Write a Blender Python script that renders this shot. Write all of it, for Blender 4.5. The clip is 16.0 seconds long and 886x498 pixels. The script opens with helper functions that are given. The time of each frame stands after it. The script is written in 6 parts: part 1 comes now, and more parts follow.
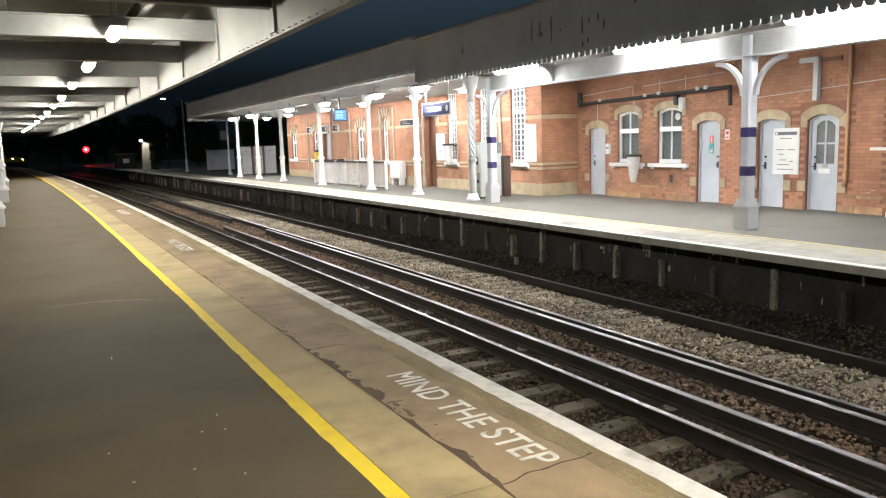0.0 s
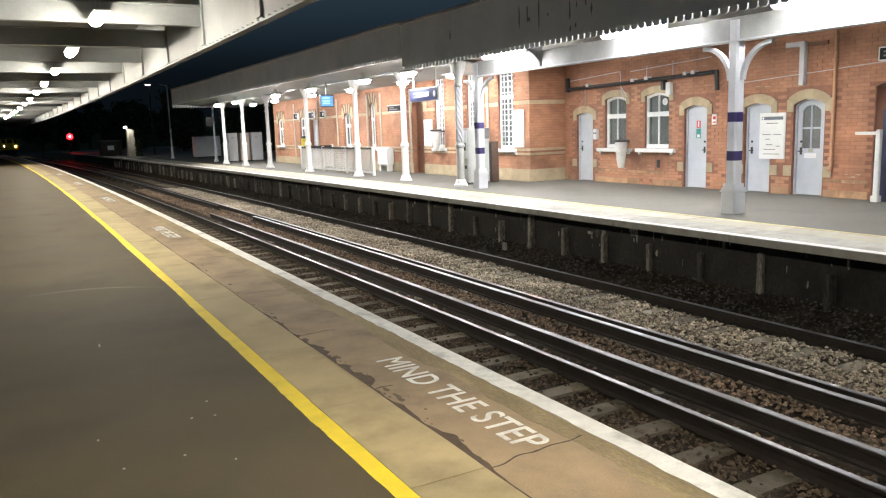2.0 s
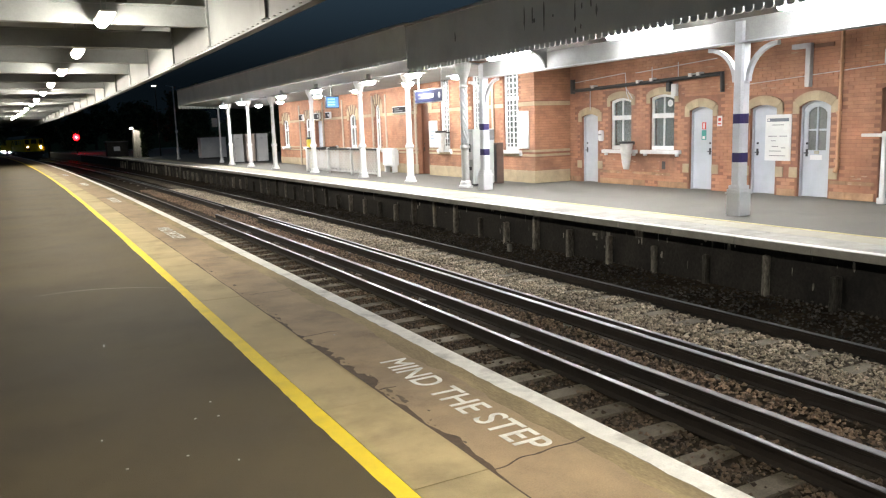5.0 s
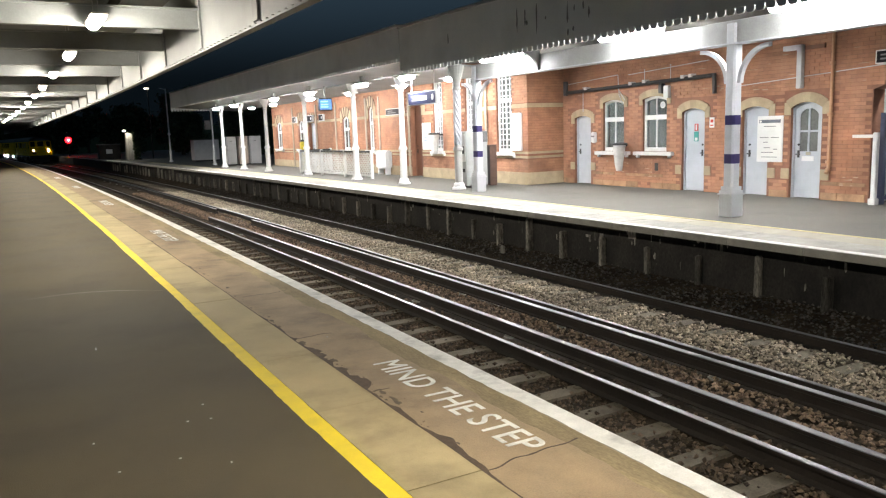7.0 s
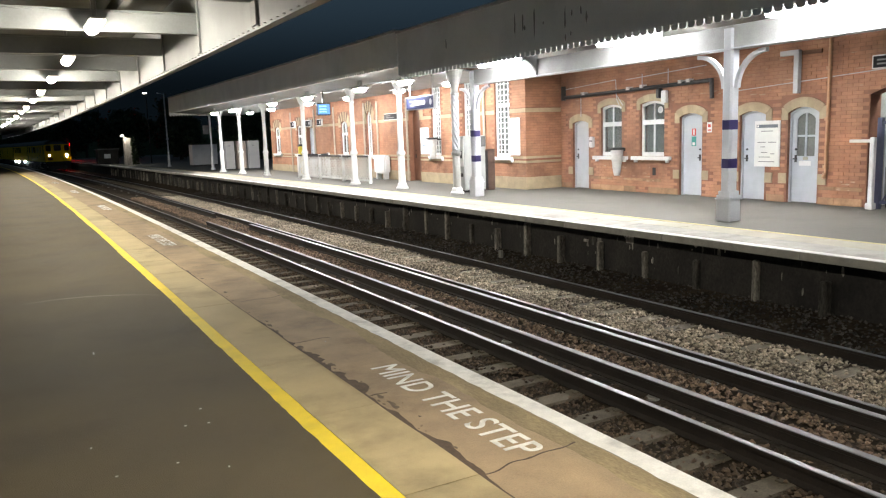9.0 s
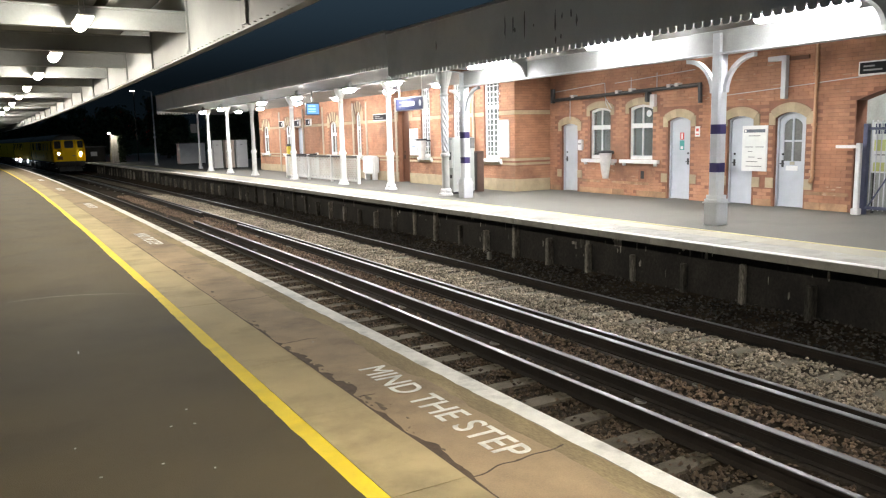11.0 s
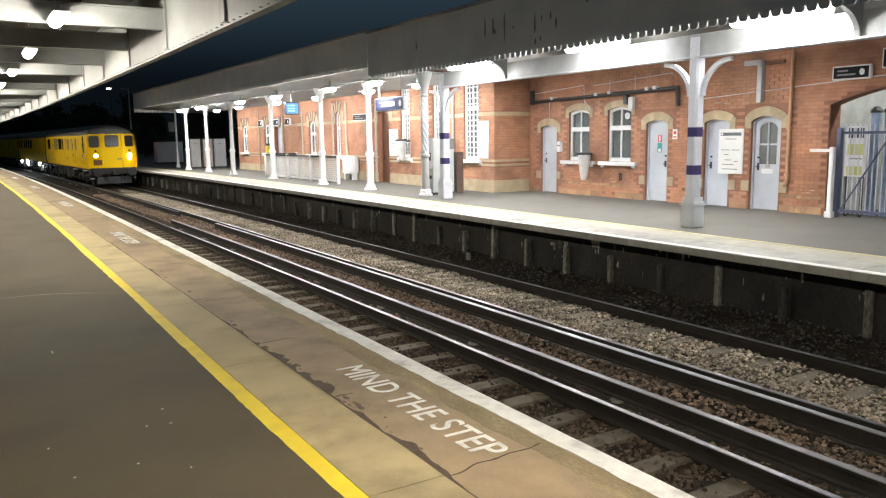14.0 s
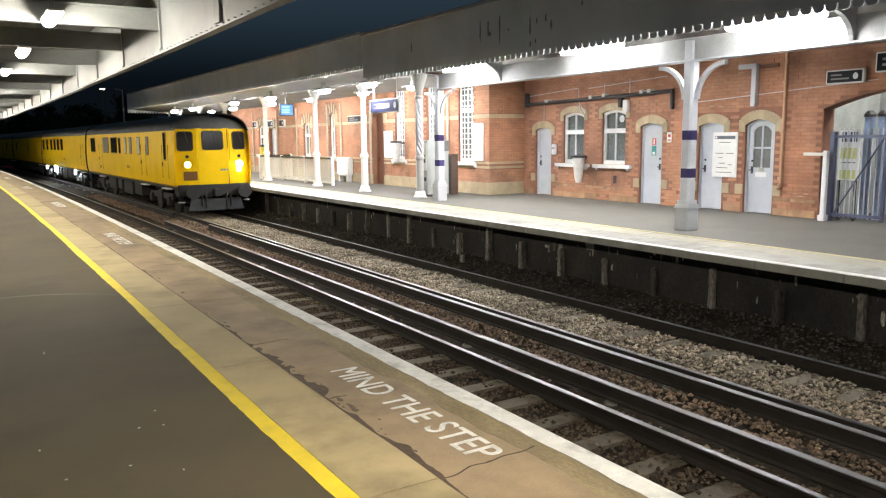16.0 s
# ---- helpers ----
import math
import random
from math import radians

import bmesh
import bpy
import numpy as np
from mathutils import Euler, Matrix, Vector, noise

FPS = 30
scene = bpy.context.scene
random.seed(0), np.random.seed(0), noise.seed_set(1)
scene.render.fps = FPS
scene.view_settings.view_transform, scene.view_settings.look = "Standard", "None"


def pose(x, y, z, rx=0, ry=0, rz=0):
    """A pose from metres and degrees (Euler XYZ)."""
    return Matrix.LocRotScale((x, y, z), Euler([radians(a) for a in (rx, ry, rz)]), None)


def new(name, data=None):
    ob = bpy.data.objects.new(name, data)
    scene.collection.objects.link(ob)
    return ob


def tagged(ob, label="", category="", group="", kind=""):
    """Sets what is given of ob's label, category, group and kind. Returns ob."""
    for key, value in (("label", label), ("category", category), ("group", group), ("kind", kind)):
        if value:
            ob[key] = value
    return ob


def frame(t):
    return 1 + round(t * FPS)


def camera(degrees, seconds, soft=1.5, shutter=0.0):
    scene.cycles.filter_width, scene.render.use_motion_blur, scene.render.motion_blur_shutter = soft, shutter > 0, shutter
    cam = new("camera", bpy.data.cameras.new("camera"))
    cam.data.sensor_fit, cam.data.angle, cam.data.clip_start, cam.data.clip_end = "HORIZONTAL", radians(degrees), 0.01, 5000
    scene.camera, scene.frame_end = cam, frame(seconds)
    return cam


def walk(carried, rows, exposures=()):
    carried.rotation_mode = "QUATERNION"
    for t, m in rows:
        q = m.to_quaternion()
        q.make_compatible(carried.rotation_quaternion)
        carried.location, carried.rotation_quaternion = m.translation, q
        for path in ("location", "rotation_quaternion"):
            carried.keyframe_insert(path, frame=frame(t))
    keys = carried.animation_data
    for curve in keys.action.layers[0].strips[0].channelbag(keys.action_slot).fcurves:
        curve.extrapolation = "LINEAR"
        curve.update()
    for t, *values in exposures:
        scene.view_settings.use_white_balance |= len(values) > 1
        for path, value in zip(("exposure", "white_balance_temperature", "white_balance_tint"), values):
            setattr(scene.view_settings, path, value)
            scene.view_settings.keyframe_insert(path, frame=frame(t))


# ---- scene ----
cam = camera(60.18, 16.0, 1.2)
CAM_ROWS = [
    (0.0, pose(0.000, 0.000, 1.681, 81.981, 1.732, -28.155)),
    (0.5, pose(0.004, -0.004, 1.677, 81.791, 1.984, -28.511)),
    (1.0, pose(-0.002, -0.002, 1.673, 81.436, 1.943, -28.591)),
    (1.5, pose(0.000, 0.004, 1.670, 81.092, 1.860, -28.844)),
    (2.0, pose(-0.007, 0.005, 1.672, 80.930, 1.873, -29.092)),
    (2.5, pose(-0.002, 0.002, 1.674, 80.890, 1.986, -28.930)),
    (3.0, pose(-0.002, 0.001, 1.676, 80.982, 1.869, -28.621)),
    (3.5, pose(-0.000, 0.008, 1.678, 81.096, 1.780, -28.498)),
    (4.0, pose(-0.000, 0.003, 1.677, 80.963, 1.818, -28.496)),
    (6.5, pose(0.005, 0.000, 1.668, 81.170, 1.830, -29.122)),
    (7.0, pose(0.006, -0.003, 1.668, 81.177, 1.907, -29.188)),
    (7.5, pose(0.010, -0.004, 1.665, 81.412, 1.849, -29.223)),
    (8.0, pose(0.002, -0.013, 1.672, 81.540, 1.880, -29.253)),
    (8.5, pose(0.001, -0.018, 1.671, 81.526, 1.902, -29.312)),
    (9.0, pose(0.005, -0.012, 1.667, 81.522, 1.902, -29.319)),
    (11.5, pose(0.002, 0.004, 1.665, 81.550, 1.158, -30.463)),
    (12.0, pose(0.001, -0.004, 1.665, 81.486, 1.135, -30.725)),
    (12.5, pose(0.008, 0.003, 1.659, 81.531, 1.101, -30.871)),
    (13.0, pose(0.004, -0.008, 1.664, 81.563, 0.894, -31.278)),
    (13.5, pose(0.001, -0.011, 1.662, 81.577, 0.904, -31.488)),
    (14.0, pose(0.002, -0.013, 1.661, 81.632, 0.801, -31.619)),
    (14.5, pose(0.000, -0.007, 1.660, 81.551, 0.743, -31.708)),
    (15.0, pose(0.003, -0.005, 1.658, 81.811, 0.609, -31.800)),
    (15.5, pose(0.003, -0.008, 1.662, 81.831, 0.540, -31.707)),
    (16.0, pose(0.004, 0.001, 1.656, 81.792, 0.534, -32.025)),
]
walk(cam, CAM_ROWS, [(0.0, 1.6, 6500, 10), (16.0, 1.6, 6500, 10)])

# night sky: faint blue glow of a town
world = bpy.data.worlds.new("night_sky")
world.use_nodes = True
scene.world = world
sky_nodes, sky_links = world.node_tree.nodes, world.node_tree.links
sky_nodes["Background"].inputs[0].default_value = (0.19, 0.33, 0.47, 1)
sky_coord = sky_nodes.new("ShaderNodeTexCoord")
sky_split = sky_nodes.new("ShaderNodeSeparateXYZ")
sky_fade = sky_nodes.new("ShaderNodeMapRange")
sky_fade.interpolation_type = "SMOOTHSTEP"
for key, value in (("From Min", 0.06), ("From Max", 0.19), ("To Min", 0.005), ("To Max", 0.037)):
    sky_fade.inputs[key].default_value = value
sky_links.new(sky_coord.outputs["Generated"], sky_split.inputs[0])
sky_links.new(sky_split.outputs["Z"], sky_fade.inputs["Value"])
sky_links.new(sky_fade.outputs[0], sky_nodes["Background"].inputs[1])


# ---- materials ----
def mat(name, base, rough=0.7, metal=0.0, var=0.25, scale=6.0, fine=60.0, bump=0.15, tint=None, emit=None,
        strength=0.0, pieces=0.0, spec=0.5, stretch=(1, 1, 1), stain=0.0, stain_scale=0.8):
    """A surface with variation at two scales, relief, and a change of tone from piece to piece."""
    m = bpy.data.materials.new(name)
    m.use_nodes = True
    nt = m.node_tree
    n, l = nt.nodes, nt.links
    b = n["Principled BSDF"]
    co = n.new("ShaderNodeTexCoord")
    mp = n.new("ShaderNodeMapping")
    mp.inputs["Scale"].default_value = stretch
    if pieces:  # one pattern runs on from piece to piece
        place = n.new("ShaderNodeNewGeometry")
        l.new(place.outputs["Position"], mp.inputs[0])
    else:
        l.new(co.outputs["Object"], mp.inputs[0])

    def noise_of(s, detail=4.0):
        t = n.new("ShaderNodeTexNoise")
        t.inputs["Scale"].default_value = s
        t.inputs["Detail"].default_value = detail
        t.inputs["Roughness"].default_value = 0.62
        l.new(mp.outputs[0], t.inputs["Vector"])
        return t.outputs["Fac"]

    big, small = noise_of(scale), noise_of(fine, 2.0)
    ramp = n.new("ShaderNodeMapRange")
    ramp.inputs["From Min"].default_value, ramp.inputs["From Max"].default_value = 0.3, 0.7
    ramp.inputs["To Min"].default_value, ramp.inputs["To Max"].default_value = 1 - var, 1 + var
    l.new(big, ramp.inputs["Value"])
    ramp2 = n.new("ShaderNodeMapRange")
    ramp2.inputs["From Min"].default_value, ramp2.inputs["From Max"].default_value = 0.25, 0.75
    ramp2.inputs["To Min"].default_value, ramp2.inputs["To Max"].default_value = 1 - var * 0.7, 1 + var * 0.7
    l.new(small, ramp2.inputs["Value"])
    mul = n.new("ShaderNodeMath")
    mul.operation = "MULTIPLY"
    l.new(ramp.outputs[0], mul.inputs[0])
    l.new(ramp2.outputs[0], mul.inputs[1])
    last = mul.outputs[0]
    if pieces:
        info = n.new("ShaderNodeObjectInfo")
        geo = n.new("ShaderNodeNewGeometry")
        add = n.new("ShaderNodeMath")
        add.operation = "ADD"
        l.new(info.outputs["Random"], add.inputs[0])
        l.new(geo.outputs["Random Per Island"], add.inputs[1])
        fr = n.new("ShaderNodeMath")
        fr.operation = "FRACT"
        l.new(add.outputs[0], fr.inputs[0])
        rr = n.new("ShaderNodeMapRange")
        rr.inputs["To Min"].default_value, rr.inputs["To Max"].default_value = 1 - pieces, 1 + pieces
        l.new(fr.outputs[0], rr.inputs["Value"])
        m2 = n.new("ShaderNodeMath")
        m2.operation = "MULTIPLY"
        l.new(last, m2.inputs[0])
        l.new(rr.outputs[0], m2.inputs[1])
        last = m2.outputs[0]
    col = n.new("ShaderNodeMix")
    col.data_type = "RGBA"
    col.inputs[6].default_value = (*base, 1)
    col.inputs[7].default_value = (*(tint or [c * 0.6 for c in base]), 1)
    l.new(noise_of(scale * 0.45), col.inputs[0])
    colour = col.outputs[2]
    if stain:
        st = n.new("ShaderNodeMapRange")
        st.inputs["From Min"].default_value, st.inputs["From Max"].default_value = 0.5, 0.72
        st.inputs["To Min"].default_value, st.inputs["To Max"].default_value = 1.0, 1 - stain
        l.new(noise_of(stain_scale, 6.0), st.inputs["Value"])
        m3 = n.new("ShaderNodeMath")
        m3.operation = "MULTIPLY"
        l.new(last, m3.inputs[0])
        l.new(st.outputs[0], m3.inputs[1])
        last = m3.outputs[0]
    sc = n.new("ShaderNodeVectorMath")
    sc.operation = "SCALE"
    l.new(colour, sc.inputs[0])
    l.new(last, sc.inputs["Scale"])
    l.new(sc.outputs[0], b.inputs["Base Color"])
    ro = n.new("ShaderNodeMapRange")
    ro.inputs["To Min"].default_value, ro.inputs["To Max"].default_value = max(0.03, rough - 0.12), min(1, rough + 0.12)
    l.new(big, ro.inputs["Value"])
    l.new(ro.outputs[0], b.inputs["Roughness"])
    b.inputs["Metallic"].default_value = metal
    b.inputs["Specular IOR Level"].default_value = spec
    if bump:
        bp = n.new("ShaderNodeBump")
        bp.inputs["Strength"].default_value = bump
        bp.inputs["Distance"].default_value = 0.01
        l.new(small, bp.inputs["Height"])
        l.new(bp.outputs[0], b.inputs["Normal"])
    if emit:
        b.inputs["Emission Color"].default_value = (*emit, 1)
        b.inputs["Emission Strength"].default_value = strength
    return m


def glass_mat(name, tint=(0.6, 0.66, 0.66)):
    m = bpy.data.materials.new(name)
    m.use_nodes = True
    b = m.node_tree.nodes["Principled BSDF"]
    b.inputs["Base Color"].default_value = (*tint, 1)
    b.inputs["Roughness"].default_value = 0.05
    b.inputs["Transmission Weight"].default_value = 0.85
    b.inputs["IOR"].default_value = 1.45
    return m


ASPHALT = mat("asphalt", (0.1, 0.08, 0.045), 0.68, var=0.2, scale=0.9, fine=140, bump=0.5, tint=(0.075, 0.06, 0.034), stain=0.25, spec=0.17)
ASPHALT_EDGE = mat("worn_asphalt", (0.4, 0.29, 0.168), 0.7, var=0.2, scale=2.5, fine=120, bump=0.4, tint=(0.25, 0.185, 0.112), stain=0.45, stain_scale=1.1)
SLAB = mat("buff_slab", (0.5, 0.41, 0.225), 0.75, var=0.11, scale=1.9, fine=150, bump=0.3, pieces=0.08, tint=(0.36, 0.28, 0.145), stain=0.48, stain_scale=1.0)
COPING = mat("coping_stone", (0.38, 0.365, 0.32), 0.75, var=0.2, scale=4, fine=90, bump=0.3, pieces=0.08, stain=0.3)
YELLOW_LINE = mat("yellow_line_paint", (0.86, 0.66, 0.02), 0.6, var=0.1, scale=5, fine=120, tint=(0.78, 0.58, 0.02), stain=0.12, stain_scale=3)
WHITE_LINE = mat("white_line_paint", (0.86, 0.85, 0.81), 0.6, var=0.12, scale=9, fine=100, tint=(0.74, 0.73, 0.68), stain=0.4, stain_scale=4)
FAR_PAVING = mat("pale_asphalt", (0.108, 0.102, 0.085), 0.7, var=0.15, scale=1.2, fine=100, bump=0.3, stain=0.2)
YELLOW_FADED = mat("faded_yellow_line", (0.6, 0.52, 0.24), 0.7, var=0.12, scale=5, fine=90, stain=0.3, stain_scale=3)
CREAM_SLAB = mat("cream_tactile", (0.42, 0.39, 0.3), 0.75, var=0.1, scale=3, fine=60, pieces=0.06)
DARK_WALL = mat("dark_concrete", (0.034, 0.031, 0.027), 0.9, var=0.6, scale=1.3, fine=30, bump=0.5, stretch=(1, 1, 0.7))
POST_CONC = mat("streaked_concrete", (0.22, 0.205, 0.175), 0.9, var=0.75, scale=5, fine=40, bump=0.5, stretch=(1, 1, 0.3), pieces=0.75)
BALLAST = mat("ballast_bed", (0.06, 0.046, 0.032), 0.95, spec=0.1, var=0.5, scale=3, fine=25, bump=1.0)
STONE_DARK = mat("sooty_ballast_stone", (0.135, 0.096, 0.062), 0.9, var=0.35, scale=0.7, fine=30, bump=0.3, pieces=0.6, tint=(0.08, 0.055, 0.036))
STONE_BROWN = mat("brown_ballast_stone", (0.3, 0.21, 0.145), 0.9, var=0.3, scale=0.7, fine=30, bump=0.3, pieces=0.6, tint=(0.12, 0.08, 0.05))
STONE_DARK_GREY = mat("dark_grey_ballast_stone", (0.095, 0.086, 0.076), 0.9, var=0.35, scale=0.9, fine=30, bump=0.3, pieces=0.6, tint=(0.06, 0.052, 0.046))
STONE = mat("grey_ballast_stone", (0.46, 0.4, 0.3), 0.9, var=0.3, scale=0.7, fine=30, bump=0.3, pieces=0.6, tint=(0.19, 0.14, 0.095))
SLEEPER = mat("concrete_sleeper", (0.21, 0.18, 0.135), 0.9, spec=0.15, var=0.3, scale=3, fine=60, bump=0.4, pieces=0.35, stain=0.6, stain_scale=3)
RAIL_SIDE = mat("rusty_rail", (0.035, 0.027, 0.021), 0.75, metal=0.3, var=0.3, scale=4, fine=60)
RAIL_TOP = mat("polished_rail", (0.27, 0.265, 0.26), 0.36, metal=1.0, var=0.05, scale=3, fine=40, bump=0.02)
COND_TOP = mat("conductor_head", (0.25, 0.245, 0.24), 0.44, metal=1.0, var=0.08, scale=3, fine=40, bump=0.04)
BRICK = mat("red_brick", (0.33, 0.136, 0.068), 0.85, var=0.18, scale=2, fine=90, bump=0.4, pieces=0.1, tint=(0.355, 0.195, 0.118), stain=0.45, stain_scale=0.7)
MORTAR = mat("mortar", (0.27, 0.125, 0.074), 0.95, var=0.2, scale=4, fine=80, bump=0.3)
SANDSTONE = mat("buff_sandstone", (0.45, 0.36, 0.23), 0.85, var=0.15, scale=4, fine=70, bump=0.3, pieces=0.14, stain=0.15)
BRICK_PAINT = mat("brick_coloured_paint", (0.2, 0.1, 0.06), 0.8, var=0.15, scale=4, fine=60)
DARK_BRICK = mat("dark_brick", (0.13, 0.075, 0.05), 0.85, var=0.2, scale=5, fine=70, bump=0.3)
WORN_STONE = mat("weathered_base_stone", (0.36, 0.23, 0.125), 0.9, var=0.25, scale=3, fine=60, bump=0.4, pieces=0.3, tint=(0.25, 0.13, 0.075), stain=0.4, stain_scale=2.5)
BLUE_GREY = mat("pale_grey_door_paint", (0.5, 0.53, 0.58), 0.5, var=0.06, scale=3, fine=60, bump=0.05)
WHITE_PAINT = mat("white_paint", (0.8, 0.8, 0.78), 0.5, var=0.05, scale=3, fine=60, bump=0.05)
# canopy underside and knees, darkened in colour to curb the lamps' glare
CANOPY_PAINT = mat("canopy_grey_toned_down", (0.2, 0.2, 0.19), 0.55, var=0.1, scale=1.5, fine=30, bump=0.08, stain=0.15)
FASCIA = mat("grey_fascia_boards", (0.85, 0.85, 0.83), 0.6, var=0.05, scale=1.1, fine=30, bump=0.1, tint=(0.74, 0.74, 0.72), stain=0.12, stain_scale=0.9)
# house underside, likewise darkened in colour against its own lamps
HOUSE_SOFFIT = mat("house_soffit_toned_down", (0.23, 0.23, 0.22), 0.6, var=0.15, scale=1.5, fine=30, bump=0.08, stain=0.2)
# white paint darkened to mid grey to hold down lamp light on the beams
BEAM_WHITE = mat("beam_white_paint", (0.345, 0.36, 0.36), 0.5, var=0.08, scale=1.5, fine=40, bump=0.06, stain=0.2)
BEAM_DIRTY = mat("beam_grey_paint", (0.42, 0.42, 0.4), 0.55, var=0.15, scale=1.2, fine=40, bump=0.06, stain=0.3)
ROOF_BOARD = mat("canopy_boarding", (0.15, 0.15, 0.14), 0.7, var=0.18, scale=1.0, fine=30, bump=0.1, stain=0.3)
COLUMN_GREY = mat("column_grey_paint", (0.66, 0.675, 0.7), 0.45, var=0.08, scale=3, fine=50, bump=0.05)
NAVY = mat("navy_band_paint", (0.035, 0.025, 0.12), 0.5, var=0.08, scale=5, fine=60)
BLACK = mat("black_metal", (0.02, 0.02, 0.021), 0.5, var=0.2, scale=4, fine=60, bump=0.05)
TERRACOTTA_PIPE = mat("orange_pipe_paint", (0.6, 0.34, 0.18), 0.5, var=0.1, scale=4, fine=60)
SIGN_BLACK = mat("black_sign_face", (0.012, 0.012, 0.014), 0.7, var=0.05, scale=4, fine=60, bump=0, spec=0.15)
NAVY_SIGN = mat("navy_sign", (0.03, 0.035, 0.1), 0.4, var=0.05, scale=4, fine=60, bump=0)
POSTER = mat("poster_paper", (0.8, 0.8, 0.76), 0.5, var=0.03, scale=4, fine=60, bump=0)
INK = mat("grey_print", (0.2, 0.2, 0.2), 0.6, var=0.05, scale=4, fine=60, bump=0)
RED = mat("red_sign", (0.65, 0.06, 0.04), 0.5, var=0.05, scale=4, fine=60, bump=0)
GREEN = mat("green_sign", (0.03, 0.28, 0.24), 0.5, var=0.05, scale=4, fine=60, bump=0)
YELLOW_SIGN = mat("yellow_sign", (0.6, 0.62, 0.22), 0.5, var=0.05, scale=4, fine=60, bump=0)
PANE = glass_mat("window_glass")
CURTAIN = mat("dim_blind", (0.32, 0.31, 0.27), 0.9, var=0.15, scale=3, fine=60, stretch=(1, 3, 0.3))
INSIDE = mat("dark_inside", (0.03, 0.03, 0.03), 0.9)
FROSTED = mat("frosted_bag", (0.66, 0.65, 0.62), 0.35, var=0.12, scale=12, fine=60, bump=0.4)
TUBE = mat("lit_diffuser", (0.9, 0.9, 0.9), 0.4, var=0.0, bump=0, emit=(0.97, 0.98, 1.0), strength=24)
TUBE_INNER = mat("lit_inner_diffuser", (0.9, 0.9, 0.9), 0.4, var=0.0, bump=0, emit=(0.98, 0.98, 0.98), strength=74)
TUBE_HOUSE = mat("lit_house_diffuser", (0.9, 0.9, 0.9), 0.4, var=0.0, bump=0, emit=(0.98, 0.98, 0.98), strength=96)
TUBE_NEAR = mat("lit_lamp_glass", (0.9, 0.9, 0.9), 0.4, var=0.0, bump=0, emit=(1.0, 0.92, 0.78), strength=92)
LAMP_END = mat("glowing_end_plate", (0.8, 0.8, 0.78), 0.4, var=0.0, bump=0, emit=(1.0, 0.92, 0.78), strength=3)
TRAIN_YELLOW = mat("yellow_coach_paint", (0.86, 0.56, 0.003), 0.5, var=0.05, scale=1.5, fine=30, bump=0.03, stain=0.12, tint=(0.8, 0.5, 0.003), spec=0.12)
TRAIN_ROOF = mat("dark_roof_paint", (0.1, 0.1, 0.096), 0.7, var=0.2, scale=2, fine=30)
TRAIN_UNDER = mat("underframe_black", (0.025, 0.023, 0.021), 0.75, var=0.3, scale=3, fine=40, bump=0.2)
TRAIN_GLASS = mat("dark_coach_glass", (0.02, 0.019, 0.018), 0.16, var=0.0, bump=0, spec=0.16)
TRAIN_SEAM = mat("dark_yellow_seam", (0.3, 0.17, 0.006), 0.6, var=0.2, scale=4, fine=40)
PALE_BLIND = mat("pale_window_blind", (0.55, 0.52, 0.42), 0.4, var=0.15, scale=3, fine=40, bump=0.02)
GREY_BLIND = mat("grey_window_mesh", (0.2, 0.19, 0.15), 0.4, var=0.3, scale=8, fine=60, bump=0.05)
PLOUGH = mat("grey_plough_steel", (0.055, 0.058, 0.06), 0.6, metal=0.3, var=0.2, scale=4, fine=40)
LAMP_WARM = mat("lit_headlamp", (1, 1, 1), 0.2, var=0.0, bump=0, emit=(1.0, 0.93, 0.78), strength=32)
LAMP_MARKER = mat("lit_marker_lamp", (1, 1, 1), 0.2, var=0.0, bump=0, emit=(1.0, 0.87, 0.6), strength=12)
LAMP_BLUE = mat("lit_work_lamp", (1, 1, 1), 0.2, var=0.0, bump=0, emit=(0.8, 0.93, 1.0), strength=95)
SIGNAL_RED = mat("lit_red_aspect", (1, 0.1, 0.1), 0.3, var=0.0, bump=0, emit=(1.0, 0.0016, 0.0025), strength=34)
SCREEN = mat("lit_blue_screen", (0.05, 0.1, 0.3), 0.3, var=0.0, bump=0, emit=(0.08, 0.3, 0.75), strength=0.45)
SOIL = mat("dark_ground", (0.03, 0.028, 0.02), 0.95, var=0.4, scale=0.3, fine=8, bump=0.5)
LEAF = mat("dark_leaves", (0.05, 0.07, 0.03), 0.8, var=0.3, scale=2, fine=20, pieces=0.4)
TRUNK = mat("bark", (0.09, 0.07, 0.05), 0.9, var=0.3, scale=3, fine=30, bump=0.4)

# ---- the plan: x across the line, y along it, curving to the left past y = 8 ----
BEND, RADIUS = 8.0, 1318.0
NEAR_EDGE, FAR_EDGE, RAIL_Z = 2.62, 8.90, -0.915
TRACK_NEAR, TRACK_FAR = 4.29, 7.42


def on_line(d, y):
    """The place at offset d from the line's datum, at chainage y."""
    u = max(0.0, y - BEND)
    s = -u / RADIUS
    c = math.sqrt(1 + s * s)
    return -u * u / (2 * RADIUS) + d / c, y - d * s / c


def heading(y):
    return math.atan(max(0.0, y - BEND) / RADIUS)


# ---- mesh helpers ----
def part(name, bm, material, parent=None, label="", m=None, smooth=False):
    me = bpy.data.meshes.new(name)
    if isinstance(bm, tuple):
        me.from_pydata(*bm)
    else:
        bm.to_mesh(me)
        bm.free()
    for k in material if isinstance(material, (list, tuple)) else [material]:
        me.materials.append(k)
    if smooth:
        for f in me.polygons:
            f.use_smooth = True
    ob = new(name, me)
    if parent is not None:
        ob.parent = parent
    if m is not None:
        ob.matrix_basis = m
    if label:
        ob["label"] = label
    return ob


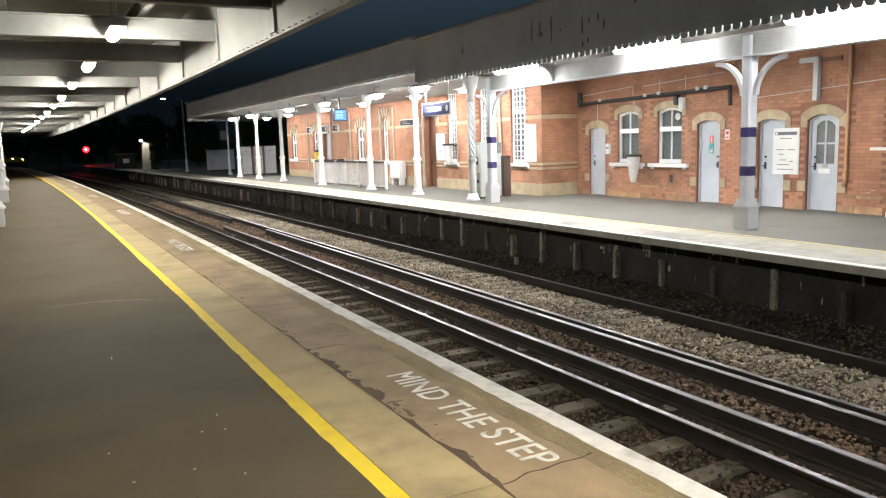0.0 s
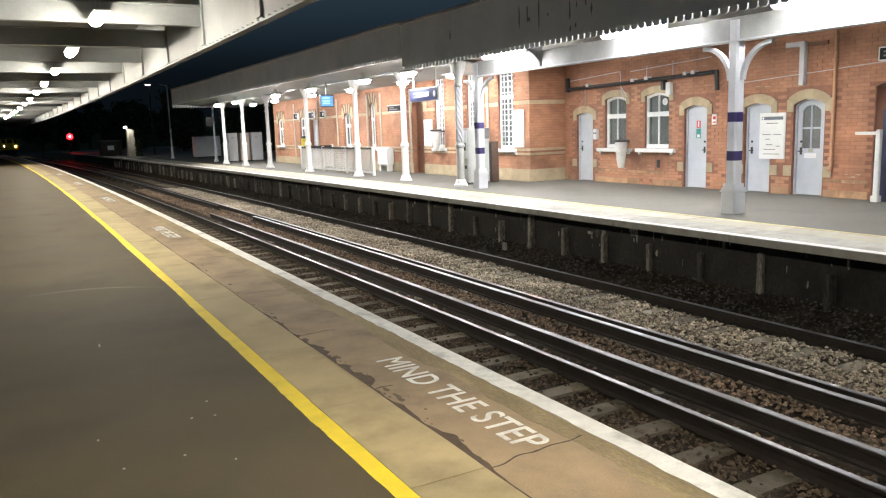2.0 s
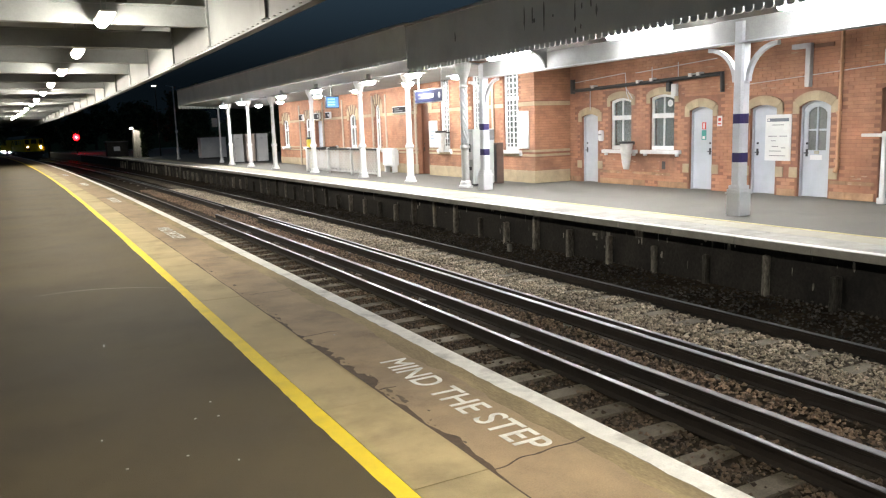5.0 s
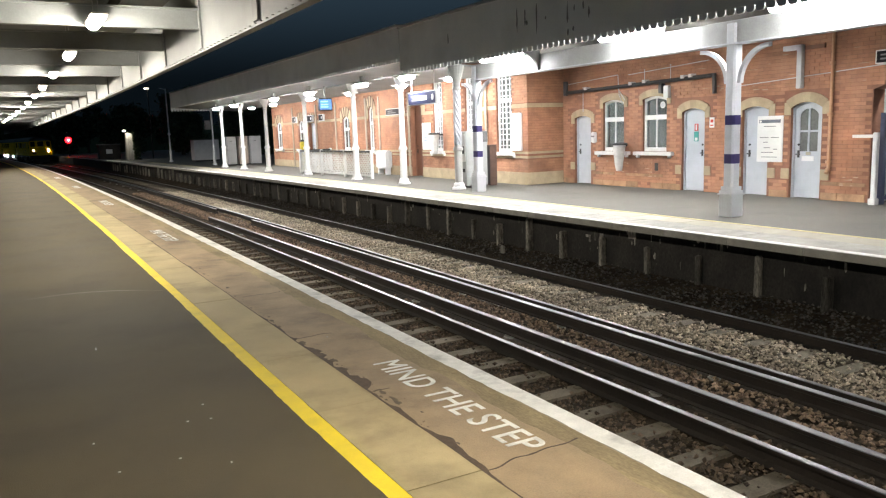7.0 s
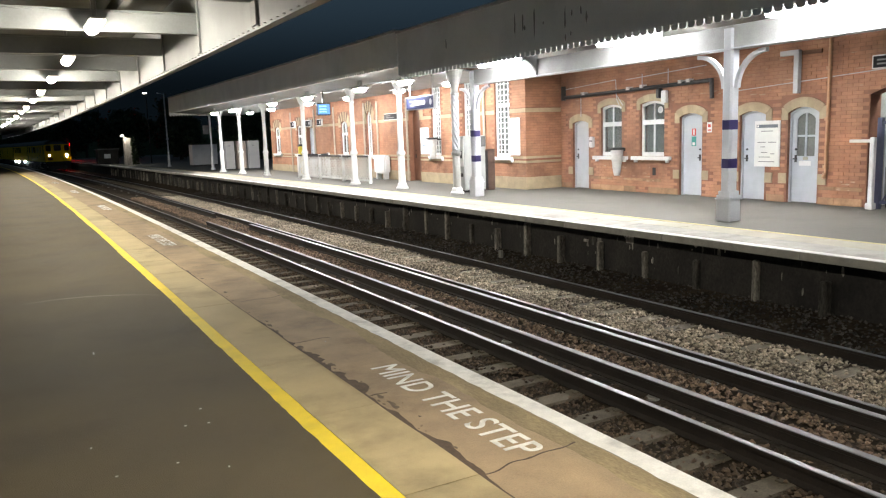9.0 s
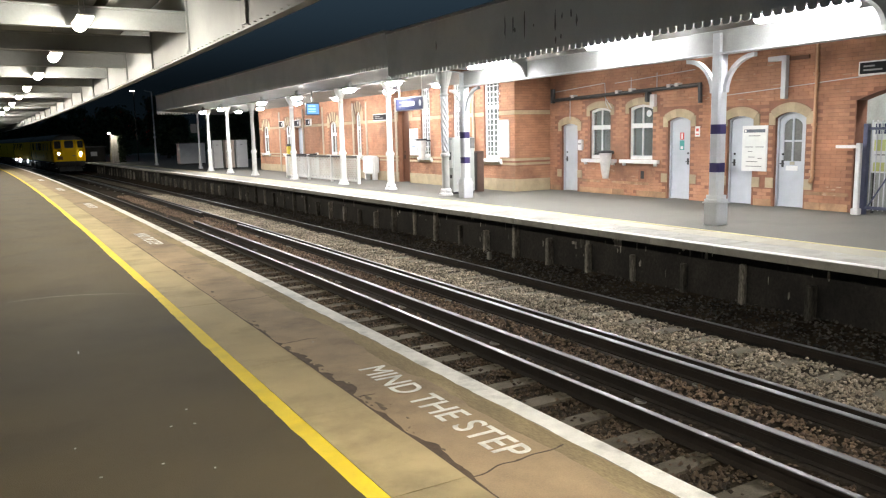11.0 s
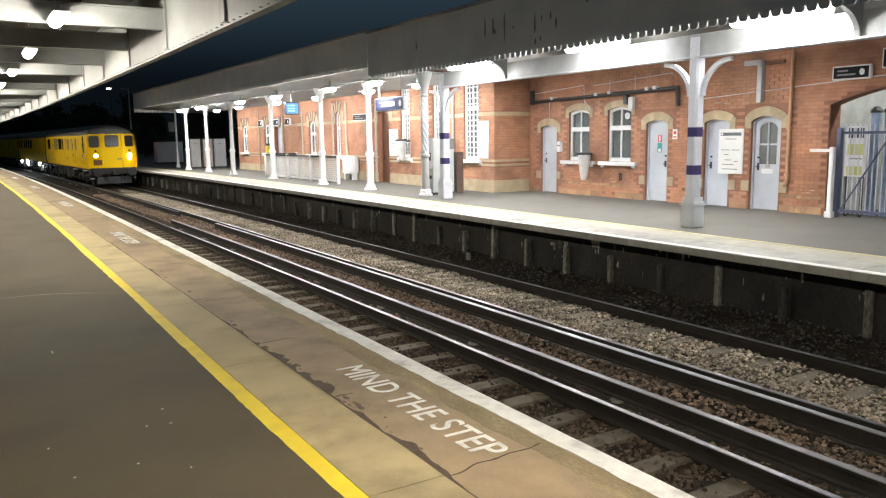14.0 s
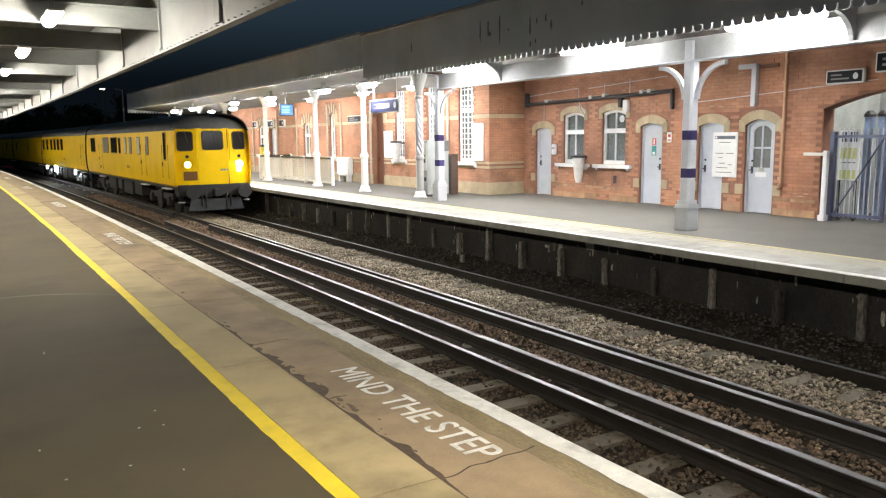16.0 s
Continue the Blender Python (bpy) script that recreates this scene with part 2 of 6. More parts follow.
def thing(name, label, category, m=None, group="", kind=""):
    ob = new(name)
    ob.empty_display_size = 0.1
    if m is not None:
        ob.matrix_basis = m
    return tagged(ob, label, category, group, kind)


def box(x0, x1, y0, y1, z0, z1, bevel=0.0, bm=None):
    own = bm is None
    bm = bm or bmesh.new()
    r = bmesh.ops.create_cube(bm, size=1.0)
    for v in r["verts"]:
        v.co = Vector(((x0 + x1) / 2 + v.co.x * (x1 - x0), (y0 + y1) / 2 + v.co.y * (y1 - y0), (z0 + z1) / 2 + v.co.z * (z1 - z0)))
    if bevel:
        bmesh.ops.bevel(bm, geom=list({e for v in r["verts"] for e in v.link_edges}), offset=bevel, segments=2, affect="EDGES", clamp_overlap=True)
    return bm


def lathe(profile, seg=20, bm=None, centre=(0, 0)):
    """A turned solid about z: profile of (radius, z) from bottom to top."""
    bm = bm or bmesh.new()
    rings = []
    for r, z in profile:
        rings.append([bm.verts.new((centre[0] + r * math.cos(2 * math.pi * i / seg), centre[1] + r * math.sin(2 * math.pi * i / seg), z)) for i in range(seg)])
    for a, b in zip(rings, rings[1:]):
        for i in range(seg):
            bm.faces.new((a[i], a[(i + 1) % seg], b[(i + 1) % seg], b[i]))
    bm.faces.new(rings[0][::-1])
    bm.faces.new(rings[-1])
    return bm


def rod(a, b, r, seg=10, bm=None):
    bm = bm or bmesh.new()
    a, b = Vector(a), Vector(b)
    q = (b - a).to_track_quat("Z", "Y")
    ring = []
    for p in (a, b):
        ring.append([bm.verts.new(p + q @ Vector((r * math.cos(2 * math.pi * i / seg), r * math.sin(2 * math.pi * i / seg), 0))) for i in range(seg)])
    for i in range(seg):
        bm.faces.new((ring[0][i], ring[0][(i + 1) % seg], ring[1][(i + 1) % seg], ring[1][i]))
    bm.faces.new(ring[0][::-1])
    bm.faces.new(ring[1])
    return bm


def poly_x(points, x0, x1, bm=None):
    """A flat outline of (y, z), anticlockwise seen from -x or not, with thickness from x0 to x1."""
    bm = bm or bmesh.new()
    a = [bm.verts.new((x0, y, z)) for y, z in points]
    b = [bm.verts.new((x1, y, z)) for y, z in points]
    bm.faces.new(a)
    bm.faces.new(b[::-1])
    k = len(points)
    for i in range(k):
        bm.faces.new((a[i], b[i], b[(i + 1) % k], a[(i + 1) % k]))
    bmesh.ops.recalc_face_normals(bm, faces=bm.faces)
    return bm


def poly_y(points, y0, y1, bm=None):
    bm = bm or bmesh.new()
    a = [bm.verts.new((x, y0, z)) for x, z in points]
    b = [bm.verts.new((x, y1, z)) for x, z in points]
    bm.faces.new(a)
    bm.faces.new(b[::-1])
    k = len(points)
    for i in range(k):
        bm.faces.new((a[i], b[i], b[(i + 1) % k], a[(i + 1) % k]))
    bmesh.ops.recalc_face_normals(bm, faces=bm.faces)
    return bm


def steps(y0, y1, step=4.0):
    n = max(1, int(math.ceil((y1 - y0) / step)))
    return [y0 + (y1 - y0) * i / n for i in range(n + 1)]


def sweep(profile, y0, y1, step=4.0, closed=True, mats=None, bm=None):
    """A section of (offset, z) carried along the line from y0 to y1. mats: a material slot for each side."""
    bm = bm or bmesh.new()
    rings = []
    for y in steps(y0, y1, step):
        rings.append([bm.verts.new((*on_line(d, y), z)) for d, z in profile])
    k = len(profile)
    for a, b in zip(rings, rings[1:]):
        for i in range(k if closed else k - 1):
            f = bm.faces.new((a[i], a[(i + 1) % k], b[(i + 1) % k], b[i]))
            if mats:
                f.material_index = mats[i]
    if closed:
        bm.faces.new(rings[0][::-1])
        bm.faces.new(rings[-1])
    bmesh.ops.recalc_face_normals(bm, faces=bm.faces)
    return bm


def rect(d0, d1, z0, z1):
    return [(d0, z0), (d1, z0), (d1, z1), (d0, z1)]


# ---- ground, platforms and tracks ----
Y0, Y1 = -14.0, 130.0
bm = bmesh.new()
bmesh.ops.create_grid(bm, x_segments=2, y_segments=2, size=900)
for v in bm.verts:
    v.co.z = -1.35
tagged(part("ground", bm, SOIL), "dark unlit ground beyond the railway", "ground", kind="structure")
tagged(part("ballast", sweep([(2.7, -1.3), (2.7, -1.09), (4.3, -1.10), (5.1, -1.09), (5.3, -1.05), (6.6, -1.05), (7.4, -1.06), (7.6, -1.085), (8.3, -1.075), (8.75, -0.98), (9.4, -0.86), (9.4, -1.3)], Y0, 240, closed=False), BALLAST),
       "brown ballast bed under two tracks", "ballast", kind="structure")

near = tagged(part("platform_near", sweep(rect(-9.0, 2.55, -1.3, 0.0), Y0, Y1), ASPHALT), "dark asphalt platform surface with worn patches", "platform", kind="structure")


def ragged_strip(d_in, d_out, y0, y1, z):
    """The worn strip whose inner edge wanders and drifts outwards along the platform."""
    vs, fs = [], []
    n = int((y1 - y0) / 0.12)
    for i in range(n + 1):
        y = y0 + (y1 - y0) * i / n
        a = d_in + 0.004 * math.sin(y * 5.1) * math.sin(y * 1.3) + random.uniform(-0.012, 0.012)
        vs += [(*on_line(a, y), z), (*on_line(d_out, y), z)]
        if i:
            fs.append((2 * i - 2, 2 * i - 1, 2 * i + 1, 2 * i))
    return vs, [], fs


def painted_band(d0, d1, y0, y1, z, rough, drift):
    """A line of road paint with slightly uneven edges."""
    vs, fs = [], []
    n = int((y1 - y0) / 0.07)
    for i in range(n + 1):
        y = y0 + (y1 - y0) * i / n
        w = drift * math.sin(y * 0.9) + drift * 0.6 * math.sin(y * 2.3 + 1)
        a = d0 + w + rough * noise.noise(Vector((y * 6, d0, 0))) + rough * 0.4 * random.uniform(-1, 1)
        b = d1 + (w if drift > 0.005 else 0) + (rough * noise.noise(Vector((y * 6, d1, 3))) if drift > 0.005 else 0)
        vs += [(*on_line(a, y), z), (*on_line(b, y), z)]
        if i:
            fs.append((2 * i - 2, 2 * i - 1, 2 * i + 1, 2 * i))
    return vs, [], fs


part("edge_strip", ragged_strip(1.868, 2.56, Y0, 110, 0.0065), ASPHALT_EDGE, near, "worn brown asphalt strip along the platform edge")
part("slab_bed", sweep(rect(1.44, 2.50, -0.05, 0.0008), Y0, 110), mat("joint_dirt", (0.27, 0.215, 0.115), 0.9, var=0.4, scale=5, fine=60), near, "dark joints between the slabs")
# a dark irregular crack along the inner edge of the strip, and cracks across it
vs, fs = [], []
y = 1.5
while y < 24:
    w = 0.004 + (0.13 if y < 6 else 0.06) * max(0, noise.noise(Vector((y * 1.1, 0.3, 0))) + 0.1) * max(0, 0.3 + noise.noise(Vector((y * 7.3, 2.3, 0))) + 0.5 * noise.noise(Vector((y * 23, 1.3, 0))))
    for c, e, q in ((3.4, 0.2, 0.1), (3.95, 0.16, 0.05), (4.75, 0.2, 0.06)):  # wider damp blotches
        w += q * math.exp(-((y - c) / e) ** 2) * max(0, 0.55 + noise.noise(Vector((y * 9, 5.1, 0))))
    d = 1.863 + 0.004 * math.sin(y * 5.1) * math.sin(y * 1.3)
    vs += [(*on_line(d - 0.006, y), 0.0085), (*on_line(d + w, y), 0.0085)]
    k = len(vs)
    if k > 2:
        fs.append((k - 4, k - 3, k - 1, k - 2))
    y += 0.03
for yy, d0, d1 in ((3.02, 1.86, 2.5), (4.42, 1.88, 2.0), (5.95, 1.9, 2.2), (7.9, 1.95, 2.45), (10.6, 2.0, 2.5), (12.9, 2.05, 2.5), (16.5, 2.1, 2.5)):
    k = len(vs)
    n = 24
    for i in range(n + 1):
        d = d0 + (d1 - d0) * i / n
        c = yy + 0.05 * noise.noise(Vector((d * 6, yy, 0))) + 0.1 * (d - d0)
        vs += [(*on_line(d, c - 0.006), 0.0085), (*on_line(d, c + 0.006 + 0.012 * max(0, noise.noise(Vector((d * 20, yy, 1))))), 0.0085)]
        if i:
            j = k + 2 * i
            fs.append((j - 2, j - 1, j + 1, j))
part("cracks", (vs, [], fs), mat("damp_crack", (0.115, 0.08, 0.052), 0.85, var=0.3, scale=8, fine=60), near, "dark damp cracks in the asphalt")
# small damp spots scattered along the crack
rng = np.random.default_rng(41)
vs, fs = [], []
for i in range(60):
    y = 3.2 + 7.0 * rng.random() ** 1.2
    d = 1.88 + abs(rng.normal()) * 0.05
    r = 0.004 + 0.02 * rng.random() ** 3
    k = len(vs)
    for j in range(9):
        q = r * (0.6 + 0.7 * rng.random())
        vs.append((*on_line(d + q * math.cos(j * 0.698), y + 2.2 * q * math.sin(j * 0.698)), 0.0078 + 0.000004 * i))
    fs.append(tuple(range(k, k + 9)))
tagged(part("damp_spots", (vs, [], fs), mat("damp_spot", (0.15, 0.11, 0.068), 0.8, var=0.3, scale=8, fine=60), near, "small damp spots on the worn strip"), kind="stuff")
part("yellow_line", painted_band(1.345, 1.456, Y0, 110, 0.0016, 0.006, 0.0055), YELLOW_LINE, near, "bright yellow painted line")
# mossy band inside the white line, with a wandering inner edge
vs, fs = [], []
for i in range(int(44 / 0.08)):
    y = -3.0 + 0.08 * i
    a = 2.40 + 0.09 * noise.noise(Vector((y * 0.9, 4.1, 0))) + 0.035 * noise.noise(Vector((y * 5.3, 1.7, 0)))
    b = 2.552
    vs += [(*on_line(a, y), 0.0072), (*on_line(b, y), 0.0072)]
    if i:
        fs.append((2 * i - 2, 2 * i - 1, 2 * i + 1, 2 * i))
part("moss_band", (vs, [], fs), mat("mossy_asphalt", (0.25, 0.21, 0.105), 0.85, var=0.3, scale=3, fine=90, bump=0.4, tint=(0.34, 0.255, 0.145), stain=0.4, stain_scale=2.0, stretch=(1, 0.35, 1)), near, "greenish mossy band beside the white line")
part("coping", sweep(rect(2.548, 2.70, -0.14, 0.004), Y0, 110), COPING, near, "concrete platform coping")
part("white_line", painted_band(2.556, 2.697, Y0, 110, 0.0095, 0.012, 0.004), WHITE_LINE, near, "worn white painted edge line")
part("edge_wall", sweep(rect(2.50, 2.60, -1.3, -0.1), Y0, 110), DARK_WALL, near, "dark platform wall")


def slab_row(parent, name, d0, d1, z0, z1, y0, y1, length, material, gap=0.005):
    """Slabs laid end to end; one mesh serves all of them."""
    me = None
    y = y0
    while y < y1:
        if me is None:
            ob = part(name, box(-(d1 - d0) / 2, (d1 - d0) / 2, gap / 2, length - gap / 2, z0, z1), material, parent)
            me = ob.data
        else:
            ob = new(name, me)
            ob.parent = parent
        x, yy = on_line((d0 + d1) / 2, y)
        ob.matrix_basis = pose(x, yy, random.uniform(-0.0015, 0.0015), 0, 0, math.degrees(heading(y + length / 2)))
        y += length


far = tagged(part("platform_far", sweep(rect(9.42, 40.0, -1.3, -0.004), Y0, Y1), FAR_PAVING), "grey asphalt platform on the other side of the tracks", "platform", kind="structure")
part("yellow_line", sweep(rect(10.15, 10.23, -0.02, 0.006), Y0, 100, 2.0), YELLOW_FADED, far, "faded yellow line")
part("white_line", sweep(rect(8.86, 8.99, -0.01, 0.010), Y0, 100, 2.0), WHITE_LINE, far, "white painted edge line")
part("edge_wall", sweep(rect(9.32, 9.42, -1.3, -0.1), Y0, 100), DARK_WALL, far, "near-black platform wall")

# concrete posts and ledge of the far platform wall
random.seed(21)
post_meshes = {}
for y in [1.75 + 1.12 * i for i in range(65)]:
    low = random.choice((-0.2, -0.28, -0.36, -0.42))
    if low not in post_meshes:
        ob = part("wall_post", box(0.05, 0.2, -0.05, 0.05, -1.2, low, 0.014), POST_CONC, far)
        post_meshes[low] = ob.data
    else:
        ob = new("wall_post", post_meshes[low])
        ob.parent = far
    ob.matrix_basis = pose(*on_line(9.16 + random.uniform(-0.02, 0.05), y), 0, 0, random.uniform(-1.5, 1.5), math.degrees(heading(y)))
part("marker_block", box(8.72, 8.78, 13.2, 13.3, -0.92, -0.76, 0.006), COPING, far, "small pale marker block beside the track")
for y0, y1, z0, z1 in ((10.75, 10.85, -0.5, -0.3), (10.95, 11.02, -0.46, -0.28), (11.1, 11.25, -0.42, -0.36), (11.1, 11.16, -0.5, -0.38), (9.9, 10.1, -0.32, -0.2), (15.2, 15.4, -0.45, -0.4), (14.6, 14.66, -0.6, -0.35)):
    part("pale_patch", box(9.312, 9.322, y0, y1, z0, z1, 0.004), POST_CONC, far, "pale flaking patch on the wall")

# pale drips and flaked spots on the dark wall
rng = np.random.default_rng(63)
vs, fs = [], []
for i in range(120):
    y, z, w, h = 3 + 30 * rng.random() ** 1.3, -0.2 - 0.5 * rng.random() ** 1.6, 0.008 + 0.03 * rng.random() ** 2, 0.03 + 0.22 * rng.random() ** 2
    k = len(vs)
    for j in range(8):
        q = 0.6 + 0.6 * rng.random()
        vs.append((*on_line(9.3165 - 0.00002 * i, y + w * q * math.cos(j * 0.785)), z + h * 0.5 * q * math.sin(j * 0.785)))
    fs.append(tuple(range(k, k + 8)))
tagged(part("pale_drips", (vs, [], fs), POST_CONC, far, "pale drips and flaked spots on the dark wall"), kind="stuff")


def rail_profile(d, top, h=0.155, head=0.035, web=0.009, foot=0.07):
    b = top - h
    return [(d - foot, b), (d + foot, b), (d + foot, b + 0.012), (d + web, b + 0.03), (d + web, top - 0.045), (d + head, top - 0.035),
            (d + head, top - 0.006), (d + head - 0.006, top), (d - head + 0.006, top), (d - head, top - 0.006), (d - head, top - 0.035),
            (d - web, top - 0.045), (d - web, b + 0.03), (d - foot, b + 0.012)]


RAIL_SLOTS = [0] * 6 + [1, 1, 1] + [0] * 5
SLEEPER_PITCH, FIRST_NEAR, FIRST_FAR = 0.618, -3.18, -3.11
for name, centre, first in (("track_near", TRACK_NEAR, FIRST_NEAR), ("track_far", TRACK_FAR, FIRST_FAR)):
    track = thing(name, "railway track of steel rails on concrete sleepers", "railway track", kind="structure")
    for side in (-0.752, 0.752):
        part("rail", sweep(rail_profile(centre + side, RAIL_Z), Y0, 240, 4.0, mats=RAIL_SLOTS), [RAIL_SIDE, RAIL_TOP], track, "worn steel running rail")
    me = None
    y = first
    while y < 70:
        if me is None:
            bm = poly_y([(-1.25, -0.16), (1.25, -0.16), (1.22, 0.03), (0.4, 0.026), (-0.4, 0.026), (-1.22, 0.03)], -0.105, 0.105)
            for s in (-0.752, 0.752):
                for k in (-0.11, 0.11):
                    box(s + k - 0.03, s + k + 0.03, -0.03, 0.03, 0.01, 0.04, bm=bm)
            ob = part("sleeper", bm, SLEEPER, track)
            me = ob.data
        else:
            ob = new("sleeper", me)
            ob.parent = track
        ob.matrix_basis = pose(*on_line(centre, y), RAIL_Z - 0.175 + random.uniform(-0.005, 0.004), 0, 0, math.degrees(heading(y)) + random.uniform(-1, 1))
        y += SLEEPER_PITCH


def conductor(d, y0, y1, label):
    """A live rail with ramped ends on white insulator pots."""
    rail = thing("conductor_rail", label, "conductor rail", kind="structure")
    top = RAIL_Z + 0.075
    part("rail", sweep(rail_profile(d, top, 0.15, 0.045, 0.03, 0.06), y0, y1, 3.0, mats=RAIL_SLOTS), [RAIL_SIDE, COND_TOP], rail)
    y = y0 + 1.0
    pot = None
    while y < min(y1, 60):
        if pot is None:
            ob = part("insulator", lathe([(0.07, -0.1), (0.07, -0.04), (0.05, -0.035), (0.05, 0.0)], 12), COPING, rail)
            pot = ob.data
        else:
            ob = new("insulator", pot)
            ob.parent = rail
        ob.matrix_basis = pose(*on_line(d, y), top - 0.15)
        y += 2.64


conductor(5.43, Y0, 25.1, "live rail beside the running rail")
conductor(6.28, Y0, 23.2, "live rail of the far track, worn bright on top")
conductor(6.28, 27.6, 200, "live rail beyond a gap")


def stones(count, seed, y0, y1, power, size, d0, d1):
    """Loose ballast: many small uneven stones in one mesh."""
    rng = np.random.default_rng(seed)
    y = y0 + (y1 - y0) * rng.random(count) ** power
    d = d0 + (d1 - d0) * rng.random(count) + rng.normal(size=count) * 0.06
    d = np.clip(d, 2.75, 9.3)
    keep = np.ones(count, bool)
    for r in (TRACK_NEAR - 0.752, TRACK_NEAR + 0.752, TRACK_FAR - 0.752, TRACK_FAR + 0.752, 5.43, 6.28):
        keep &= np.abs(d - r) > 0.09
    y, d = y[keep], d[keep]
    k = len(y)
    u = np.maximum(0, y - BEND)
    cx, cy = -u * u / (2 * RADIUS) + d, y + d * u / RADIUS
    heap = 0.05 * (np.abs(d - 5.85) < 0.35) + 0.02 * np.sin(y * 1.7 + d * 3)
    sleeper_gap = np.abs(((y - np.where(d < 5.85, FIRST_NEAR, FIRST_FAR)) / SLEEPER_PITCH) % 1 - 0.5) * 2
    on_sleeper = (sleeper_gap > 0.62) & ((np.abs(d - TRACK_NEAR) < 1.25) | (np.abs(d - TRACK_FAR) < 1.25))
    keep2 = ~on_sleeper | (rng.random(k) < 0.1)
    bed = np.interp(d, [2.7, 5.1, 5.3, 7.4, 7.6, 8.3, 8.75, 9.4], [-1.095, -1.09, -1.045, -1.05, -1.075, -1.07, -0.975, -0.86])
    keep2 |= (d > 5.2) & (np.abs(d - 8.0) > 0.45)
    cz = bed + heap * 0.6 + rng.random(k) * 0.03 + 0.03 * on_sleeper * (d < 5.2)
    base = np.array([(1, 0, 0), (0, 1, 0), (-1, 0, 0), (0, -1, 0), (0, 0, 1), (0, 0, -1)], float)
    tri = np.array([(0, 1, 4), (1, 2, 4), (2, 3, 4), (3, 0, 4), (1, 0, 5), (2, 1, 5), (3, 2, 5), (0, 3, 5)])
    cx, cy, cz = cx[keep2], cy[keep2], cz[keep2]
    k = len(cx)
    s = size * (0.55 + rng.random((k, 1, 1)))
    v = base[None] * (0.6 + 0.7 * rng.random((k, 6, 1))) * s + (rng.random((k, 6, 3)) - 0.5) * s * 0.5
    a = rng.random(k) * 6.28
    ca, sa = np.cos(a)[:, None], np.sin(a)[:, None]
    v = np.stack([v[..., 0] * ca - v[..., 1] * sa + cx[:, None], v[..., 0] * sa + v[..., 1] * ca + cy[:, None], v[..., 2] * 0.75 + cz[:, None]], -1)
    f = (tri[None] + 6 * np.arange(k)[:, None, None]).reshape(-1, 3)
    return v.reshape(-1, 3).tolist(), [], f.tolist()


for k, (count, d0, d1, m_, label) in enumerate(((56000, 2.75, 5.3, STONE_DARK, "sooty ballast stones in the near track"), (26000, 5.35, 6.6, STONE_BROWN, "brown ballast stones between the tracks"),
                                               (42000, 6.6, 8.15, STONE, "pale grey ballast stones in the far track"), (13000, 8.1, 9.3, STONE_DARK_GREY, "dark grey ballast stones under the far platform"))):
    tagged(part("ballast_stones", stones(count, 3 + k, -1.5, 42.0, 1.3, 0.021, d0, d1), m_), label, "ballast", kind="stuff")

# ---- writing on the near platform ----
def lettering(text, size, m, material, parent, name="lettering", stretch=1.0, weight=0.0):  # stretch: the length of the line of words
    cu = bpy.data.curves.new(name, "FONT")
    cu.body, cu.size, cu.extrude, cu.align_x, cu.align_y = text, size, 0.0012, "CENTER", "CENTER"
    cu.bevel_depth, cu.bevel_resolution = weight, 0
    tmp = new(name, cu)
    bpy.context.view_layer.update()
    me = bpy.data.meshes.new_from_object(tmp)
    bpy.data.objects.remove(tmp)
    wide = max(v.co.x for v in me.vertices) - min(v.co.x for v in me.vertices)
    for v in me.vertices:
        v.co.x *= stretch / wide
        v.co.z *= 0.3
    me.materials.clear()
    me.materials.append(material)
    ob = new(name, me)
    if parent is not None:
        ob.parent = parent
    ob.matrix_basis = m
    return ob


for y in (4.03, 14.05, 22.8, 32.0, 41.5):
    x, yy = on_line(2.21 if y < 10 else 2.16, y)
    tagged(lettering("MIND THE STEP", 0.29, pose(x, yy, 0.0108, 0, 0, -90 + math.degrees(heading(y))), WHITE_LINE, near, "painted_warning", 1.84, 0.0035), "white painted warning words")


# dark brown stands in for the shade inside the recessed doorway
RECESS_BROWN = mat("dark_recess_brown", (0.16, 0.07, 0.04), 0.5, var=0.1, scale=3, fine=60)
GREY_GLASS = mat("obscured_glass", (0.16, 0.165, 0.155), 0.15, var=0.2, scale=3, fine=30, bump=0.05)


# ---- walls with arched openings and brickwork ----
def arch_points(y0, y1, z, rise, n=8):
    """From (y0, z) over the crown to (y1, z)."""
    w = (y1 - y0) / 2
    if rise <= 0.001:
        return [(y0, z), (y1, z)]
    r = (w * w + rise * rise) / (2 * rise)
    c = (y0 + y1) / 2
    a = math.asin(min(1, w / r))
    return [(c + r * math.sin(-a + 2 * a * i / n), z + rise - r + r * math.cos(-a + 2 * a * i / n)) for i in range(n + 1)]


def wall_along(name, x0, x1, y0, y1, top, openings, label):
    """A wall that faces -x, with openings (y0, y1, sill, spring, rise) going through it."""
    wall = thing(name, label, "wall", kind="structure")
    at = y0
    bm = bmesh.new()
    for o in sorted(openings):
        if o[0] > at:
            box(x0, x1, at, o[0], 0, top, bm=bm)
        if o[2] > 0.01:
            box(x0, x1, o[0], o[1], 0, o[2], bm=bm)
        poly_x(arch_points(o[0], o[1], o[3], o[4], 20 if o[1] - o[0] > 2 else 8) + [(o[1], top), (o[0], top)], x0, x1, bm)
        at = o[1]
    if at < y1:
        box(x0, x1, at, y1, 0, top, bm=bm)
    part("masonry", bm, MORTAR, wall)
    return wall


def in_opening(o, y, z, pad=0.0):
    if not (o[0] - pad < y < o[1] + pad and z > o[2] - pad):
        return False
    w, c = (o[1] - o[0]) / 2, (o[0] + o[1]) / 2
    k = min(1, abs(y - c) / w)
    return z < o[3] + o[4] * (1 - k * k) + pad


